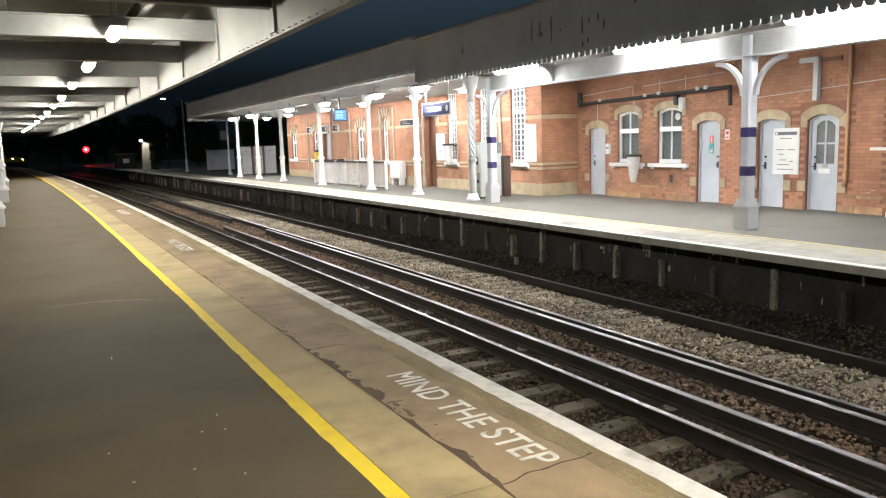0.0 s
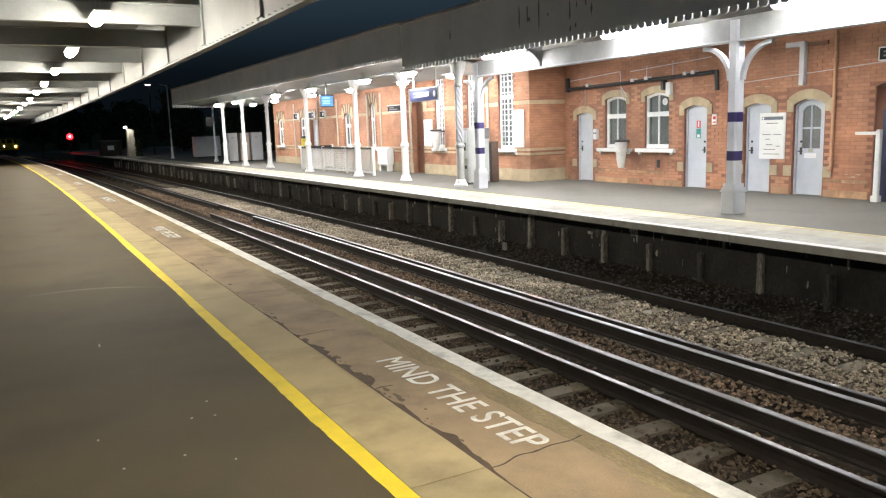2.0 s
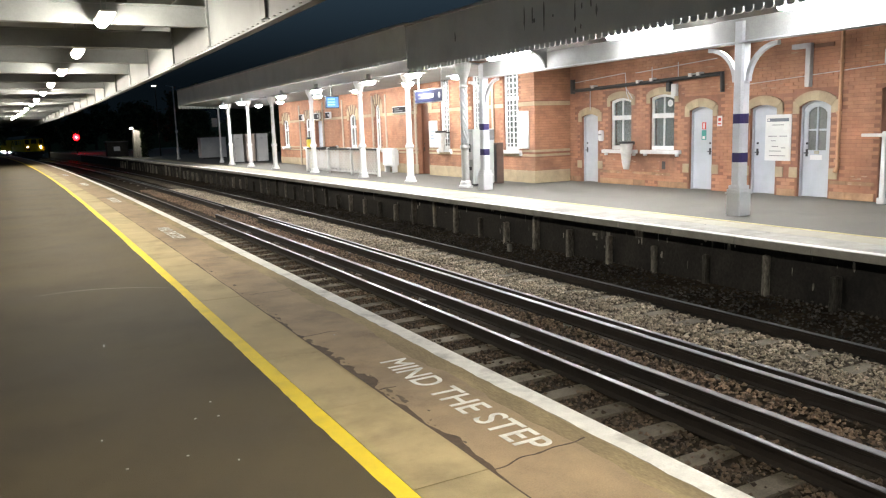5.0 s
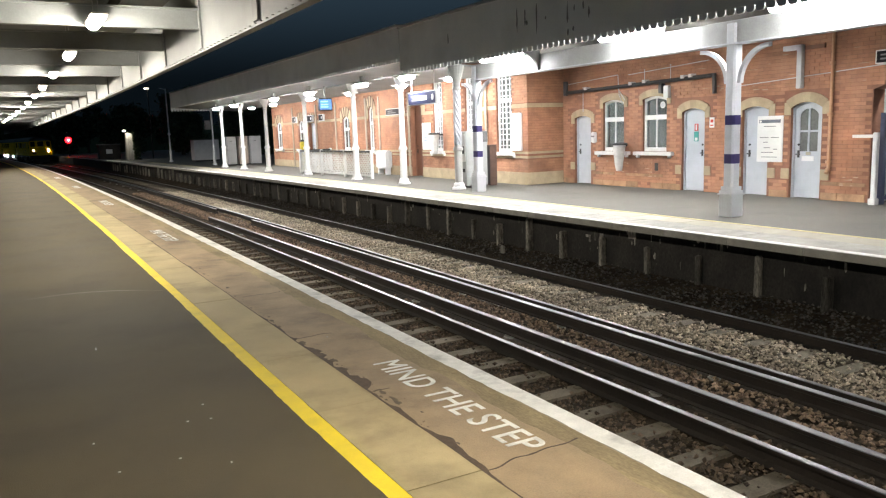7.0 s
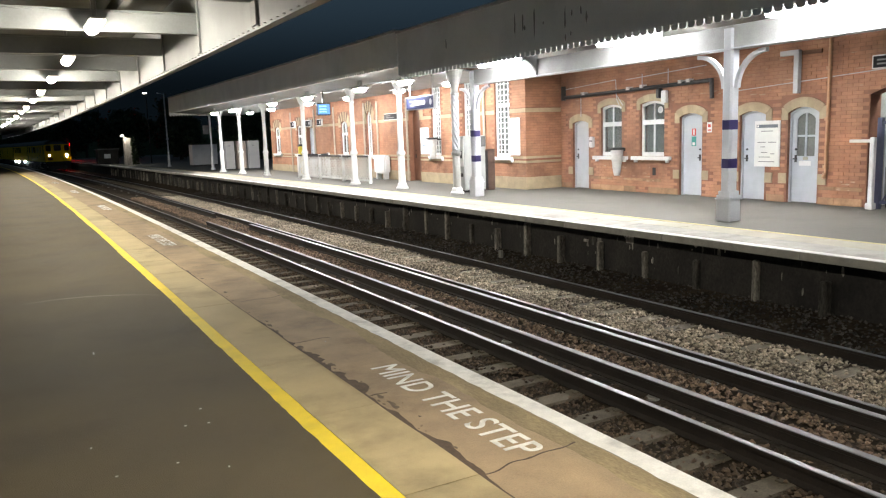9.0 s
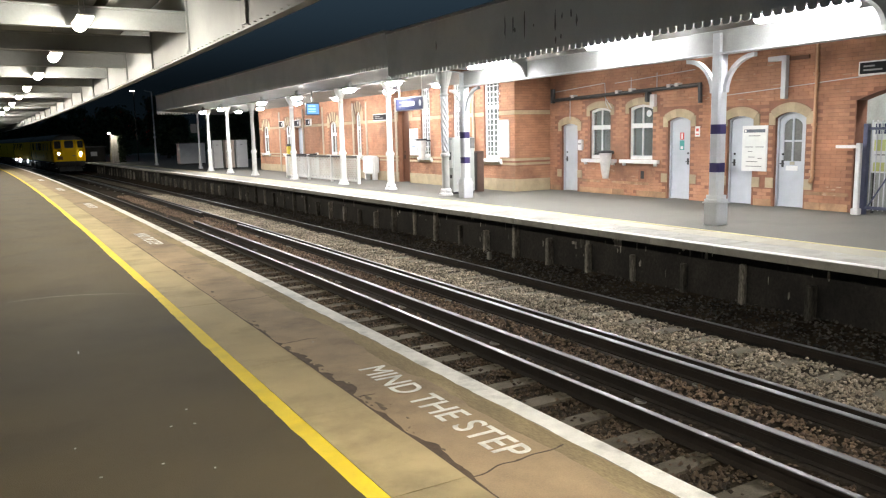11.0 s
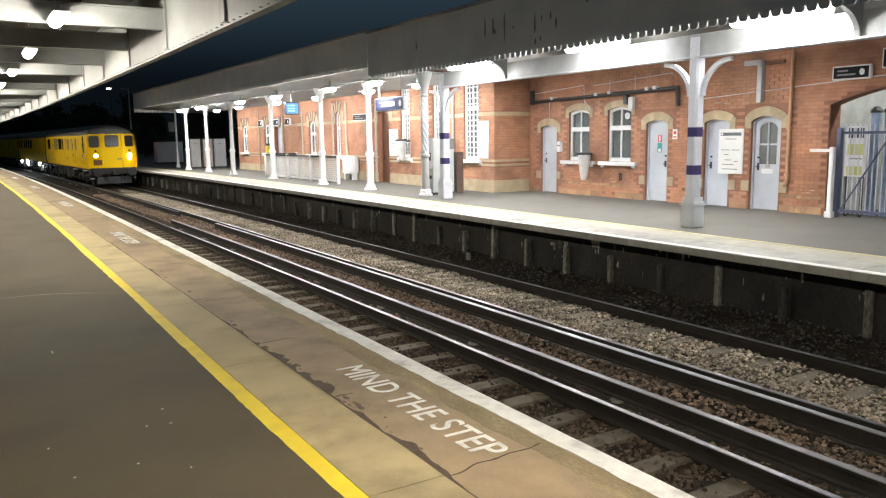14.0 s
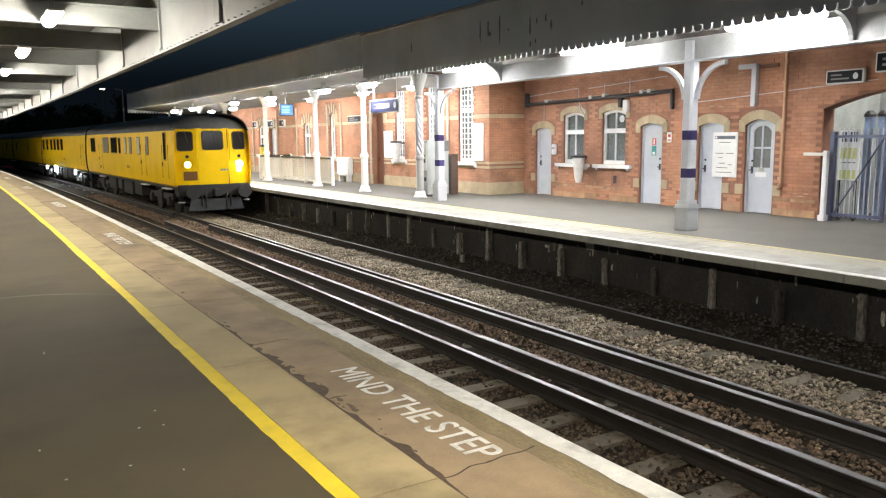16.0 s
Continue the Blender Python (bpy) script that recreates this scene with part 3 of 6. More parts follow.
def brick_mesh(slots, x, proud=0.006):
    """Bricks in slots (y0, y1, z0, z1) on a face at x looking to -x."""
    vs, fs = [], []
    for y0, y1, z0, z1 in slots:
        i = len(vs)
        p = x - proud - random.random() * 0.004
        vs += [(p, y0, z0), (p, y1, z0), (p, y1, z1), (p, y0, z1), (x + 0.002, y0, z0), (x + 0.002, y1, z0), (x + 0.002, y1, z1), (x + 0.002, y0, z1)]
        fs += [(i, i + 3, i + 2, i + 1), (i, i + 1, i + 5, i + 4), (i + 1, i + 2, i + 6, i + 5), (i + 2, i + 3, i + 7, i + 6), (i + 3, i, i + 4, i + 7)]
    return vs, [], fs


def brick_slots(y0, y1, z0, z1, openings, stones_at, length=0.225, course=0.075, joint=0.007):
    out = []
    rows = int((z1 - z0) / course)
    for r in range(rows):
        z = z0 + r * course
        y = y0 - (length / 2 if r % 2 else 0)
        while y < y1:
            a, b = max(y0, y), min(y1, y + length)
            y += length
            if b - a < 0.05:
                continue
            blocked = False
            for o in openings:
                for yy in (a + 0.012, (a + b) / 2, b - 0.012):
                    for zz in (z + 0.012, z + course - 0.012):
                        blocked |= in_opening(o, yy, zz)
            for s in stones_at:
                blocked |= b > s[0] + 0.01 and a < s[1] - 0.01 and z + course > s[2] + 0.01 and z < s[3] - 0.01
            if not blocked:
                out.append((a + joint / 2, b - joint / 2, z + joint / 2, z + course - joint / 2))
    return out


def lay_bricks(wall, x, slots, pick=None):
    """Bricks in the stretch pick = (y0, y1) become parts of their own; the rest is one mesh."""
    own = [s for s in slots if pick and pick[0] < s[0] < pick[1]][:300]
    shared = {}
    for s in own:
        w = round(s[1] - s[0], 3)
        if w not in shared:
            ob = part("brick", brick_mesh([(0, s[1] - s[0], 0, s[3] - s[2])], 0.0), BRICK, wall)
            shared[w] = ob.data
        else:
            ob = new("brick", shared[w])
            ob.parent = wall
        ob.matrix_basis = pose(x, s[0], s[2])
    chosen = set(own)
    ob = part("brickwork", brick_mesh([s for s in slots if s not in chosen], x), BRICK, wall, "weathered red brickwork")
    tagged(ob, kind="stuff")


def stone_block(wall, x, y0, y1, z0, z1, proud=0.018, stone=None):
    return part("stone_block", box(x - proud, x + 0.05, y0, y1, z0, z1, 0.006), stone or SANDSTONE, wall)


def stone_arch(wall, x, o, depth=0.2, proud=0.02, wide=0.12, pieces=5, second=None):
    """Voussoirs over an opening."""
    inner = arch_points(o[0] - 0.001, o[1] + 0.001, o[3], o[4], pieces * 2)
    outer = arch_points(o[0] - wide, o[1] + wide, o[3] + depth * 0.75, o[4] + depth * 0.25, pieces * 2)
    for i in range(pieces):
        a, b = 2 * i, 2 * i + 3
        part("voussoir", poly_x(inner[a:b] + outer[a:b][::-1], x - proud - 0.002 * (i % 2), x + 0.06), second if second and i % 2 else SANDSTONE, wall)
    for s, yy in ((-1, o[0]), (1, o[1])):
        lo, hi = (yy - wide - 0.04, yy - 0.002) if s < 0 else (yy + 0.002, yy + wide + 0.04)
        part("springer", box(x - proud + 0.005, x + 0.05, lo, hi, o[3] - 0.14, o[3] + depth * 0.6, 0.006), SANDSTONE, wall)
    return (o[0] - wide - 0.04, o[1] + wide + 0.04, o[3] - 0.14, o[3] + depth + o[4])


WING_X, MAIN_X = 14.4, 13.1
DOORS = [(9.98, 10.70, 0.0, 1.88, 0.12), (11.25, 11.94, 0.0, 1.88, 0.08), (13.02, 13.73, 0.0, 1.9, 0.09), (17.15, 17.86, 0.0, 1.87, 0.07)]
WINDOWS = [(14.24, 15.08, 0.95, 2.28, 0.07), (15.79, 16.62, 0.95, 2.26, 0.07)]
GATEWAY = (5.0, 8.93, 0.0, 2.17, 0.36)
wing = wall_along("wall_wing", WING_X, WING_X + 0.35, 2.0, 18.4, 4.0, DOORS + WINDOWS + [GATEWAY], "red brick station wing with buff stone dressings")
taken = []
for o in DOORS:
    taken.append(stone_arch(wing, WING_X, o))
for o in WINDOWS:
    taken.append(stone_arch(wing, WING_X, o, 0.18, 0.02, 0.1))
MAIN_OPEN = [(19.2, 20.02, 0.95, 3.35, 0.1), (21.1, 21.9, 0.95, 3.35, 0.1), (23.45, 24.1, 0.95, 3.35, 0.1), (25.0, 25.9, 0.0, 2.5, 0.2), (29.3, 29.8, 0.95, 2.5, 0.25),
             (31.9, 32.7, 0.95, 2.3, 0.12), (36.3, 37.3, 0.0, 2.2, 0.1), (38.0, 38.8, 0.95, 2.3, 0.1), (41.7, 42.6, 0.95, 2.3, 0.1)]
main = wall_along("wall_main", MAIN_X, MAIN_X + 0.4, 18.4, 43.4, 4.2, MAIN_OPEN, "red brick station house with pale stone bands")
ret = thing("wall_return", "red brick end wall of the station house", "wall", pose(0, 0, 0, 0, 0, 90), kind="structure")
part("masonry", box(18.4, 18.8, -WING_X, -MAIN_X - 0.4, 0, 4.2), MORTAR, ret)


def door(name, o, x, glazed, label, handle_left=True, paint=BLUE_GREY):
    d = thing(name, label, "door", kind="structure")
    y0, y1, _, zs, rise = o
    part("door_frame", poly_x([(y0, 0.0)] + arch_points(y0, y1, zs, rise) + [(y1, 0.0), (y1 - 0.045, 0.0)] + arch_points(y0 + 0.045, y1 - 0.045, zs - 0.02, rise)[::-1] + [(y0 + 0.045, 0.0)], x + 0.07, x + 0.16), paint, d)
    a, b = y0 + 0.05, y1 - 0.05
    if not glazed:
        part("door_leaf", poly_x([(a, 0.012)] + arch_points(a, b, zs - 0.025, rise) + [(b, 0.012)], x + 0.1, x + 0.145), paint, d)
    else:
        c = (a + b) / 2
        part("door_leaf", box(x + 0.1, x + 0.145, a, b, 0.012, 0.98, 0.004), paint, d)
        top = arch_points(a, b, zs - 0.025, rise, 8)
        lower = arch_points(a + 0.1, b - 0.1, zs - 0.13, rise, 8)
        part("glazing_frame", poly_x([(a, 0.98)] + top + [(b, 0.98), (b - 0.1, 0.98)] + lower[::-1] + [(a + 0.1, 0.98)], x + 0.1, x + 0.145), paint, d)
        part("glazing_bar", box(x + 0.1, x + 0.14, c - 0.02, c + 0.02, 0.98, zs + rise - 0.1), paint, d)
        part("glazing_bar", box(x + 0.1, x + 0.14, a + 0.1, b - 0.1, 1.38, 1.42), paint, d)
        part("pane", box(x + 0.12, x + 0.126, a + 0.06, b - 0.06, 0.96, zs - 0.02), GREY_GLASS, d)
        part("notice", box(x + 0.092, x + 0.1, c - 0.14, c + 0.14, 0.78, 0.88), WHITE_PAINT, d)
        part("notice", box(x + 0.092, x + 0.1, c - 0.06, c + 0.05, 0.9, 0.97), CREAM_SLAB, d)
    hy = b - 0.09 if handle_left else a + 0.09
    part("handle", rod((x + 0.07, hy - 0.05, 0.92), (x + 0.07, hy + 0.05, 0.92), 0.012, 8, box(x + 0.08, x + 0.1, hy - 0.02, hy + 0.02, 0.85, 1.0)), BLACK, d, "black lever handle")
    part("lock", rod((x + 0.085, hy, 1.12), (x + 0.1, hy, 1.12), 0.025, 10), BLACK, d)
    return d


door("door_1", DOORS[0], WING_X, True, "pale grey arched door with four glass panes")
door("door_2", DOORS[1], WING_X, False, "pale grey plain door behind a column")
d3 = door("door_3", DOORS[2], WING_X, False, "pale grey arched door with red and green notices", False)
part("notice", box(WING_X + 0.094, WING_X + 0.099, 13.3, 13.42, 1.45, 1.62), RED, d3, "red and white notice")
part("notice", box(WING_X + 0.09, WING_X + 0.094, 13.34, 13.38, 1.47, 1.6), WHITE_PAINT, d3)
part("notice", box(WING_X + 0.094, WING_X + 0.099, 13.29, 13.43, 1.2, 1.43), GREEN, d3, "green and white notice")
part("notice", box(WING_X + 0.09, WING_X + 0.094, 13.32, 13.40, 1.22, 1.29), WHITE_PAINT, d3)
door("door_4", DOORS[3], WING_X, False, "narrow pale grey arched door")


def sash(name, o, x, label, bars=1, lattice=False):
    w = thing(name, label, "window", kind="structure")
    y0, y1, z0, zs, rise = o
    f = 0.06
    part("window_frame", poly_x([(y0, z0)] + arch_points(y0, y1, zs, rise) + [(y1, z0), (y1 - f, z0 + f)] + arch_points(y0 + f, y1 - f, zs - f, rise)[::-1] + [(y0 + f, z0 + f), (y1 - f, z0 + f), (y1, z0)][:1], x + 0.06, x + 0.14), WHITE_PAINT, w)
    part("bottom_rail", box(x + 0.06, x + 0.14, y0 + 0.02, y1 - 0.02, z0, z0 + 0.1), WHITE_PAINT, w)
    zt = z0 + (zs + rise - z0) * 0.62
    part("meeting_rail", box(x + 0.055, x + 0.14, y0 + 0.03, y1 - 0.03, zt - 0.06, zt + 0.06), WHITE_PAINT, w)
    part("glazing_bar", box(x + 0.07, x + 0.13, (y0 + y1) / 2 - 0.018, (y0 + y1) / 2 + 0.018, z0 + 0.05, zs + rise - 0.04), WHITE_PAINT, w)
    if lattice:
        for k in (0.25, 0.75):
            part("glazing_bar", box(x + 0.075, x + 0.12, y0 + (y1 - y0) * k - 0.012, y0 + (y1 - y0) * k + 0.012, z0 + 0.05, zs + 0.04), WHITE_PAINT, w)
        z = z0 + 0.2
        while z < zs:
            part("glazing_bar", box(x + 0.075, x + 0.12, y0 + 0.03, y1 - 0.03, z - 0.012, z + 0.012), WHITE_PAINT, w)
            z += 0.165
    part("pane", box(x + 0.1, x + 0.106, y0 + 0.03, y1 - 0.03, z0 + 0.05, zt), PANE, w)
    part("pane", box(x + 0.1, x + 0.106, y0 + 0.03, y1 - 0.03, zt, zs + rise * 0.6), PANE, w)
    part("blind", box(x + 0.24, x + 0.25, y0 - 0.05, y1 + 0.05, z0 - 0.05, zs + rise + 0.05), CURTAIN, w, "dull blind behind the glass")
    part("window_sill", box(x - 0.11, x + 0.1, y0 - 0.26 if not lattice else y0 - 0.15, y1 + 0.26 if not lattice else y1 + 0.15, z0 - 0.1, z0 - 0.004, 0.01), WHITE_PAINT, w, "white painted stone sill")
    for yy in (y0 - 0.14, y1 + 0.14):
        part("sill_bracket", box(x - 0.07, x + 0.02, yy - 0.04, yy + 0.04, z0 - 0.16, z0 - 0.1, 0.006), WHITE_PAINT, w)
    return w


w1 = sash("window_1", WINDOWS[0], WING_X, "white sash window with a drawn blind and a small round vent")
part("vent", rod((WING_X + 0.088, 14.47, 2.12), (WING_X + 0.1, 14.47, 2.12), 0.085, 18), WHITE_PAINT, w1, "round window vent")
part("vent_hub", rod((WING_X + 0.082, 14.47, 2.12), (WING_X + 0.09, 14.47, 2.12), 0.055, 16), COLUMN_GREY, w1)
sash("window_2", WINDOWS[1], WING_X, "white sash window with a drawn blind")
for i, k in enumerate((0, 1, 2)):
    sash("window_%d" % (i + 3), MAIN_OPEN[k], MAIN_X, "tall white small-paned window", lattice=True)
for i, k in enumerate((4, 5, 7, 8)):
    sash("window_%d" % (i + 6), MAIN_OPEN[k], MAIN_X, "narrow white window of the station house")
for i, k in enumerate((3, 6)):
    door("door_%d" % (i + 5), MAIN_OPEN[k], MAIN_X + 0.1, False, "dark recessed doorway" if k == 3 else "pale door with a sign above", paint=RECESS_BROWN if k == 3 else BLUE_GREY)
# unseen rear wall and roofs behind the walls, coloured dark so openings look into shade
tagged(part("rear_wall", box(18.5, 18.7, 1.8, 43.4, 0, 4.2), INSIDE), "unseen near-black wall behind the station openings", "wall", kind="structure")
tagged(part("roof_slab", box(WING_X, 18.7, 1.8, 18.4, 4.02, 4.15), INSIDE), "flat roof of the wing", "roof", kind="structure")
tagged(part("station_roof", poly_y([(13.0, 4.22), (18.8, 4.22), (15.9, 5.3)], 18.3, 43.6), TRAIN_ROOF), "dark pitched roof of the station house", "roof", kind="structure")

# ---- canopy over the far platform ----
VAL = 9.3
canopy = thing("canopy_far", "grey painted timber platform canopy with a toothed valance", "canopy", kind="structure")
for y0, y1, z0, z1 in ((-12.0, 18.7, 3.27, 4.36), (18.75, 49.0, 3.6, 4.42)):
    part("fascia", sweep(rect(VAL, VAL + 0.05, z0, z1), y0, y1, 3.0), FASCIA, canopy, "tall grey fascia board")
    part("fascia_cap", sweep(rect(VAL - 0.06, VAL + 0.12, z1, z1 + 0.06), y0, y1, 3.0), BEAM_DIRTY, canopy)
    za, zb = (3.5, 3.5) if y0 < 0 else (3.56, 3.3)
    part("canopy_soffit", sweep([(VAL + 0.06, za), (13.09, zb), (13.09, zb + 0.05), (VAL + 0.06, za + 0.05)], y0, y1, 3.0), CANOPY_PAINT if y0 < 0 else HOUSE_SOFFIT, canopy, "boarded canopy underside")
    vs, fs = [], []
    n = int((y1 - y0) / 0.17)
    for i in range(n):
        y = y0 + 0.17 * i
        pts = [(y + 0.016, z0 + 0.012), (y + 0.013, z0 - 0.045), (y + 0.024, z0 - 0.075), (y + 0.05, z0 - 0.09), (y + 0.12, z0 - 0.09), (y + 0.146, z0 - 0.075), (y + 0.157, z0 - 0.045), (y + 0.154, z0 + 0.012)]
        k = len(vs)
        for dd in (0.005, 0.03):
            vs += [(*on_line(VAL + dd, a), b) for a, b in pts]
        fs += [tuple(range(k, k + 8)), tuple(range(k + 15, k + 7, -1))] + [(k + j, k + 8 + j, k + 8 + (j + 1) % 8, k + (j + 1) % 8) for j in range(8)]
    tagged(part("valance_teeth", (vs, [], fs), FASCIA, canopy, "row of small wooden valance teeth"), kind="stuff")
part("end_fascia", box(on_line(VAL, 49)[0], 13.0, 49.36, 49.42, 3.43, 4.5), FASCIA, canopy)
for k in range(25):
    x = on_line(VAL, 49)[0] + 0.17 * k
    part("valance_tooth", poly_y([(x + 0.02, 3.45), (x + 0.02, 3.38), (x + 0.05, 3.345), (x + 0.12, 3.345), (x + 0.15, 3.38), (x + 0.15, 3.45)], 49.37, 49.41), FASCIA, canopy)
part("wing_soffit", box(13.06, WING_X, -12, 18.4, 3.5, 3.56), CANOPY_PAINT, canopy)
FLAKE = mat("flaked_board", (0.3, 0.3, 0.285), 0.8, var=0.3, scale=6, fine=50)
random.seed(31)
for y, z, hh in ((13.36, 3.86, 0.5), (13.08, 3.87, 0.36), (13.02, 3.75, 0.12), (12.69, 3.8, 0.61), (12.39, 3.76, 0.06), (11.72, 3.76, 0.43), (11.71, 3.4, 0.15), (11.55, 3.45, 0.1), (11.52, 3.82, 0.12), (11.26, 3.83, 0.16), (11.11, 3.68, 0.22), (10.29, 3.95, 0.11), (16.2, 3.8, 0.24)):
    pts = [(y + random.uniform(0.012, 0.035) * math.cos(a), z + hh / 2 * math.sin(a) * random.uniform(0.7, 1.1)) for a in [k * math.pi / 5 for k in range(10)]]
    at = on_line(VAL, y)[0]
    part("flaked_patch", poly_x(pts, at - 0.005, at + 0.004), FLAKE, canopy, "dark patch of flaked paint")
COL_X = 10.95
part("long_beam", sweep(rect(COL_X - 0.07, COL_X + 0.07, 2.97, 3.34), -12, 17.6, 3.0), BEAM_DIRTY, canopy, "grey iron beam along the columns")
part("beam_flange", sweep(rect(COL_X - 0.13, COL_X + 0.13, 2.945, 2.97), -12, 17.6, 3.0), COLUMN_GREY, canopy)
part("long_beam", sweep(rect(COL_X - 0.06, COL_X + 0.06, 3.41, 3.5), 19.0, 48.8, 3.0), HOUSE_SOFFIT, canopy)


def bracket(y, side, r=0.62):
    """A curved iron bracket from a column up to the beam."""
    pts_o, pts_i = [], []
    for i in range(9):
        a = math.pi / 2 * i / 8
        pts_o.append((y + side * (0.1 + r * (1 - math.cos(a))), 2.3 + r * math.sin(a)))
        pts_i.append((y + side * (0.1 + (r + 0.0) * (1 - math.cos(a)) + 0.07 * math.cos(a)), 2.3 + r * math.sin(a) - 0.07 * math.sin(a)))
    return poly_x(pts_o + pts_i[::-1], -0.04, 0.04)


def knee(y):
    """A curved timber knee between the long beam and the valance."""
    pts = [(COL_X - 0.07, 2.98), (COL_X - 0.13, 2.98)]
    for i in range(1, 9):
        a = math.pi / 2 * i / 8
        pts.append((COL_X - 0.13 - 0.62 * (1 - math.cos(a)), 2.98 + 0.4 * math.sin(a) ** 1.0))
    pts += [(COL_X - 1.5, 3.4), (COL_X - 1.5, 3.5), (COL_X - 0.07, 3.5)]
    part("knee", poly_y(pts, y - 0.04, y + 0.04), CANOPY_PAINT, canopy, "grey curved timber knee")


for y in (-1.8, 6.38, 14.78):
    knee(y)


def square_column(y, label):
    c = thing("canopy_column", label, "column", pose(*on_line(COL_X, y), 0), "canopy columns")
    part("plinth", box(-0.145, 0.145, -0.145, 0.145, 0, 0.38, 0.012), COLUMN_GREY, c)
    bm = bmesh.new()
    for w, z0, z1 in ((0.165, 0.38, 0.41), (0.145, 0.41, 0.46), (0.125, 0.46, 0.53)):
        box(-w, w, -w, w, z0, z1, 0.008, bm)
    part("base_moulding", bm, COLUMN_GREY, c)
    shaft = [(0.105, 0.07), (0.07, 0.105), (-0.07, 0.105), (-0.105, 0.07), (-0.105, -0.07), (-0.07, -0.105), (0.07, -0.105), (0.105, -0.07)]
    bm = bmesh.new()
    a = [bm.verts.new((x, yy, 0.53)) for x, yy in shaft]
    b = [bm.verts.new((x, yy, 3.3)) for x, yy in shaft]
    bm.faces.new(a[::-1])
    bm.faces.new(b)
    for i in range(8):
        bm.faces.new((a[i], a[(i + 1) % 8], b[(i + 1) % 8], b[i]))
    part("shaft", bm, COLUMN_GREY, c, "pale grey painted shaft")
    for z in (0.93, 1.595):
        bm = bmesh.new()
        a = [bm.verts.new((x * 1.02, yy * 1.03, z)) for x, yy in shaft]
        b = [bm.verts.new((x * 1.02, yy * 1.03, z + 0.165)) for x, yy in shaft]
        bm.faces.new(a[::-1])
        bm.faces.new(b)
        for i in range(8):
            bm.faces.new((a[i], a[(i + 1) % 8], b[(i + 1) % 8], b[i]))
        part("band", bm, NAVY, c, "navy painted band")
    for s in (-1, 1):
        part("bracket", bracket(0, s), COLUMN_GREY, c, "curved iron bracket")
    return c


for y in (1.2, 9.27, 17.55):
    square_column(y, "pale grey iron column with two navy bands")


def round_column(y, x=None, spiral=False):
    c = thing("canopy_column", "white cast-iron column with spiral fluting" if spiral else "slender white cast-iron canopy column", "column",
              pose(*(on_line(COL_X, y) if x is None else (x, y)), 0), "canopy columns")
    part("base", lathe([(0.2, 0), (0.2, 0.05), (0.16, 0.08), (0.15, 0.16), (0.12, 0.2)], 16), WHITE_PAINT, c, smooth=False)
    part("lower_shaft", lathe([(0.115, 0.2), (0.11, 1.08), (0.14, 1.1), (0.14, 1.16), (0.115, 1.2), (0.1, 1.25)], 16), BEAM_DIRTY if spiral else WHITE_PAINT, c)
    if spiral:
        bm = bmesh.new()
        rings = []
        for i in range(61):
            z = 1.25 + 1.5 * i / 60
            rings.append([])
            for k in range(48):
                a = k * math.pi / 24
                r = 0.09 + 0.024 * math.cos(6 * (a + 5.2 * (z - 1.25)))
                rings[-1].append(bm.verts.new((r * math.cos(a), r * math.sin(a), z)))
        for a, b in zip(rings, rings[1:]):
            for i in range(48):
                bm.faces.new((a[i], a[(i + 1) % 48], b[(i + 1) % 48], b[i]))
        part("twisted_shaft", bm, COLUMN_GREY, c)
        part("capital", lathe([(0.1, 2.75), (0.13, 2.8), (0.1, 2.86), (0.11, 2.95), (0.2, 3.25), (0.24, 3.42)], 16), BEAM_DIRTY, c)
    else:
        part("upper_shaft", lathe([(0.095, 1.25), (0.08, 2.9)], 16), WHITE_PAINT, c)
        part("capital", lathe([(0.08, 2.9), (0.11, 2.95), (0.085, 3.0), (0.1, 3.1), (0.2, 3.3), (0.22, 3.42)], 16), WHITE_PAINT, c)
    return c


round_column(18.75, 10.95, True)
for y in (22.0, 25.75, 30.8, 36.1, 40.2, 44.0):
    round_column(y)


# ---- lamps under the far canopy ----
def tube_lamp(x, y, z, length=1.5, lit=TUBE, group="canopy lights"):
    c = thing("canopy_light", "glaring white strip light overhead", "light", pose(x, y, z), group)
    if lit is TUBE_HOUSE:
        part("housing", box(-0.2, 0.2, -length / 2 - 0.1, length / 2 + 0.1, 0.02, 0.05, 0.01), BEAM_DIRTY, c)
        part("stem", box(-0.05, 0.05, -0.08, 0.08, 0.05, 0.26), BEAM_DIRTY, c)
        oval = [(length / 2 * math.cos(k * math.pi / 12), 0.14 * math.sin(k * math.pi / 12)) for k in range(24)]
        bm = bmesh.new()
        rings = [[bm.verts.new((x_ * s, y_ * s, z_)) for y_, x_ in oval] for s, z_ in ((1.0, 0.02), (1.0, -0.03), (0.86, -0.065), (0.5, -0.08))]
        for a, b in zip(rings, rings[1:]):
            for k in range(24):
                bm.faces.new((a[k], a[(k + 1) % 24], b[(k + 1) % 24], b[k]))
        bm.faces.new(rings[0])
        bm.faces.new(rings[-1][::-1])
        bmesh.ops.recalc_face_normals(bm, faces=bm.faces[:])
        part("diffuser", bm, lit, c, "lit oval diffuser")
    else:
        part("housing", box(-0.13, 0.13, -length / 2 - 0.03, length / 2 + 0.03, 0.06, 0.13, 0.01), WHITE_PAINT, c)
        part("diffuser", box(-0.11, 0.11, -length / 2, length / 2, -0.05, 0.06, 0.03), lit, c, "lit diffuser")
        # shields added so that less lamp light reaches the upper wall
        if lit is TUBE_INNER:
            for k in (-1, 1):
                part("reflector_side", box(k * 0.125 - 0.006, k * 0.125 + 0.006, -length / 2 - 0.02, length / 2 + 0.02, -0.06, 0.062), WHITE_PAINT, c)
    return c


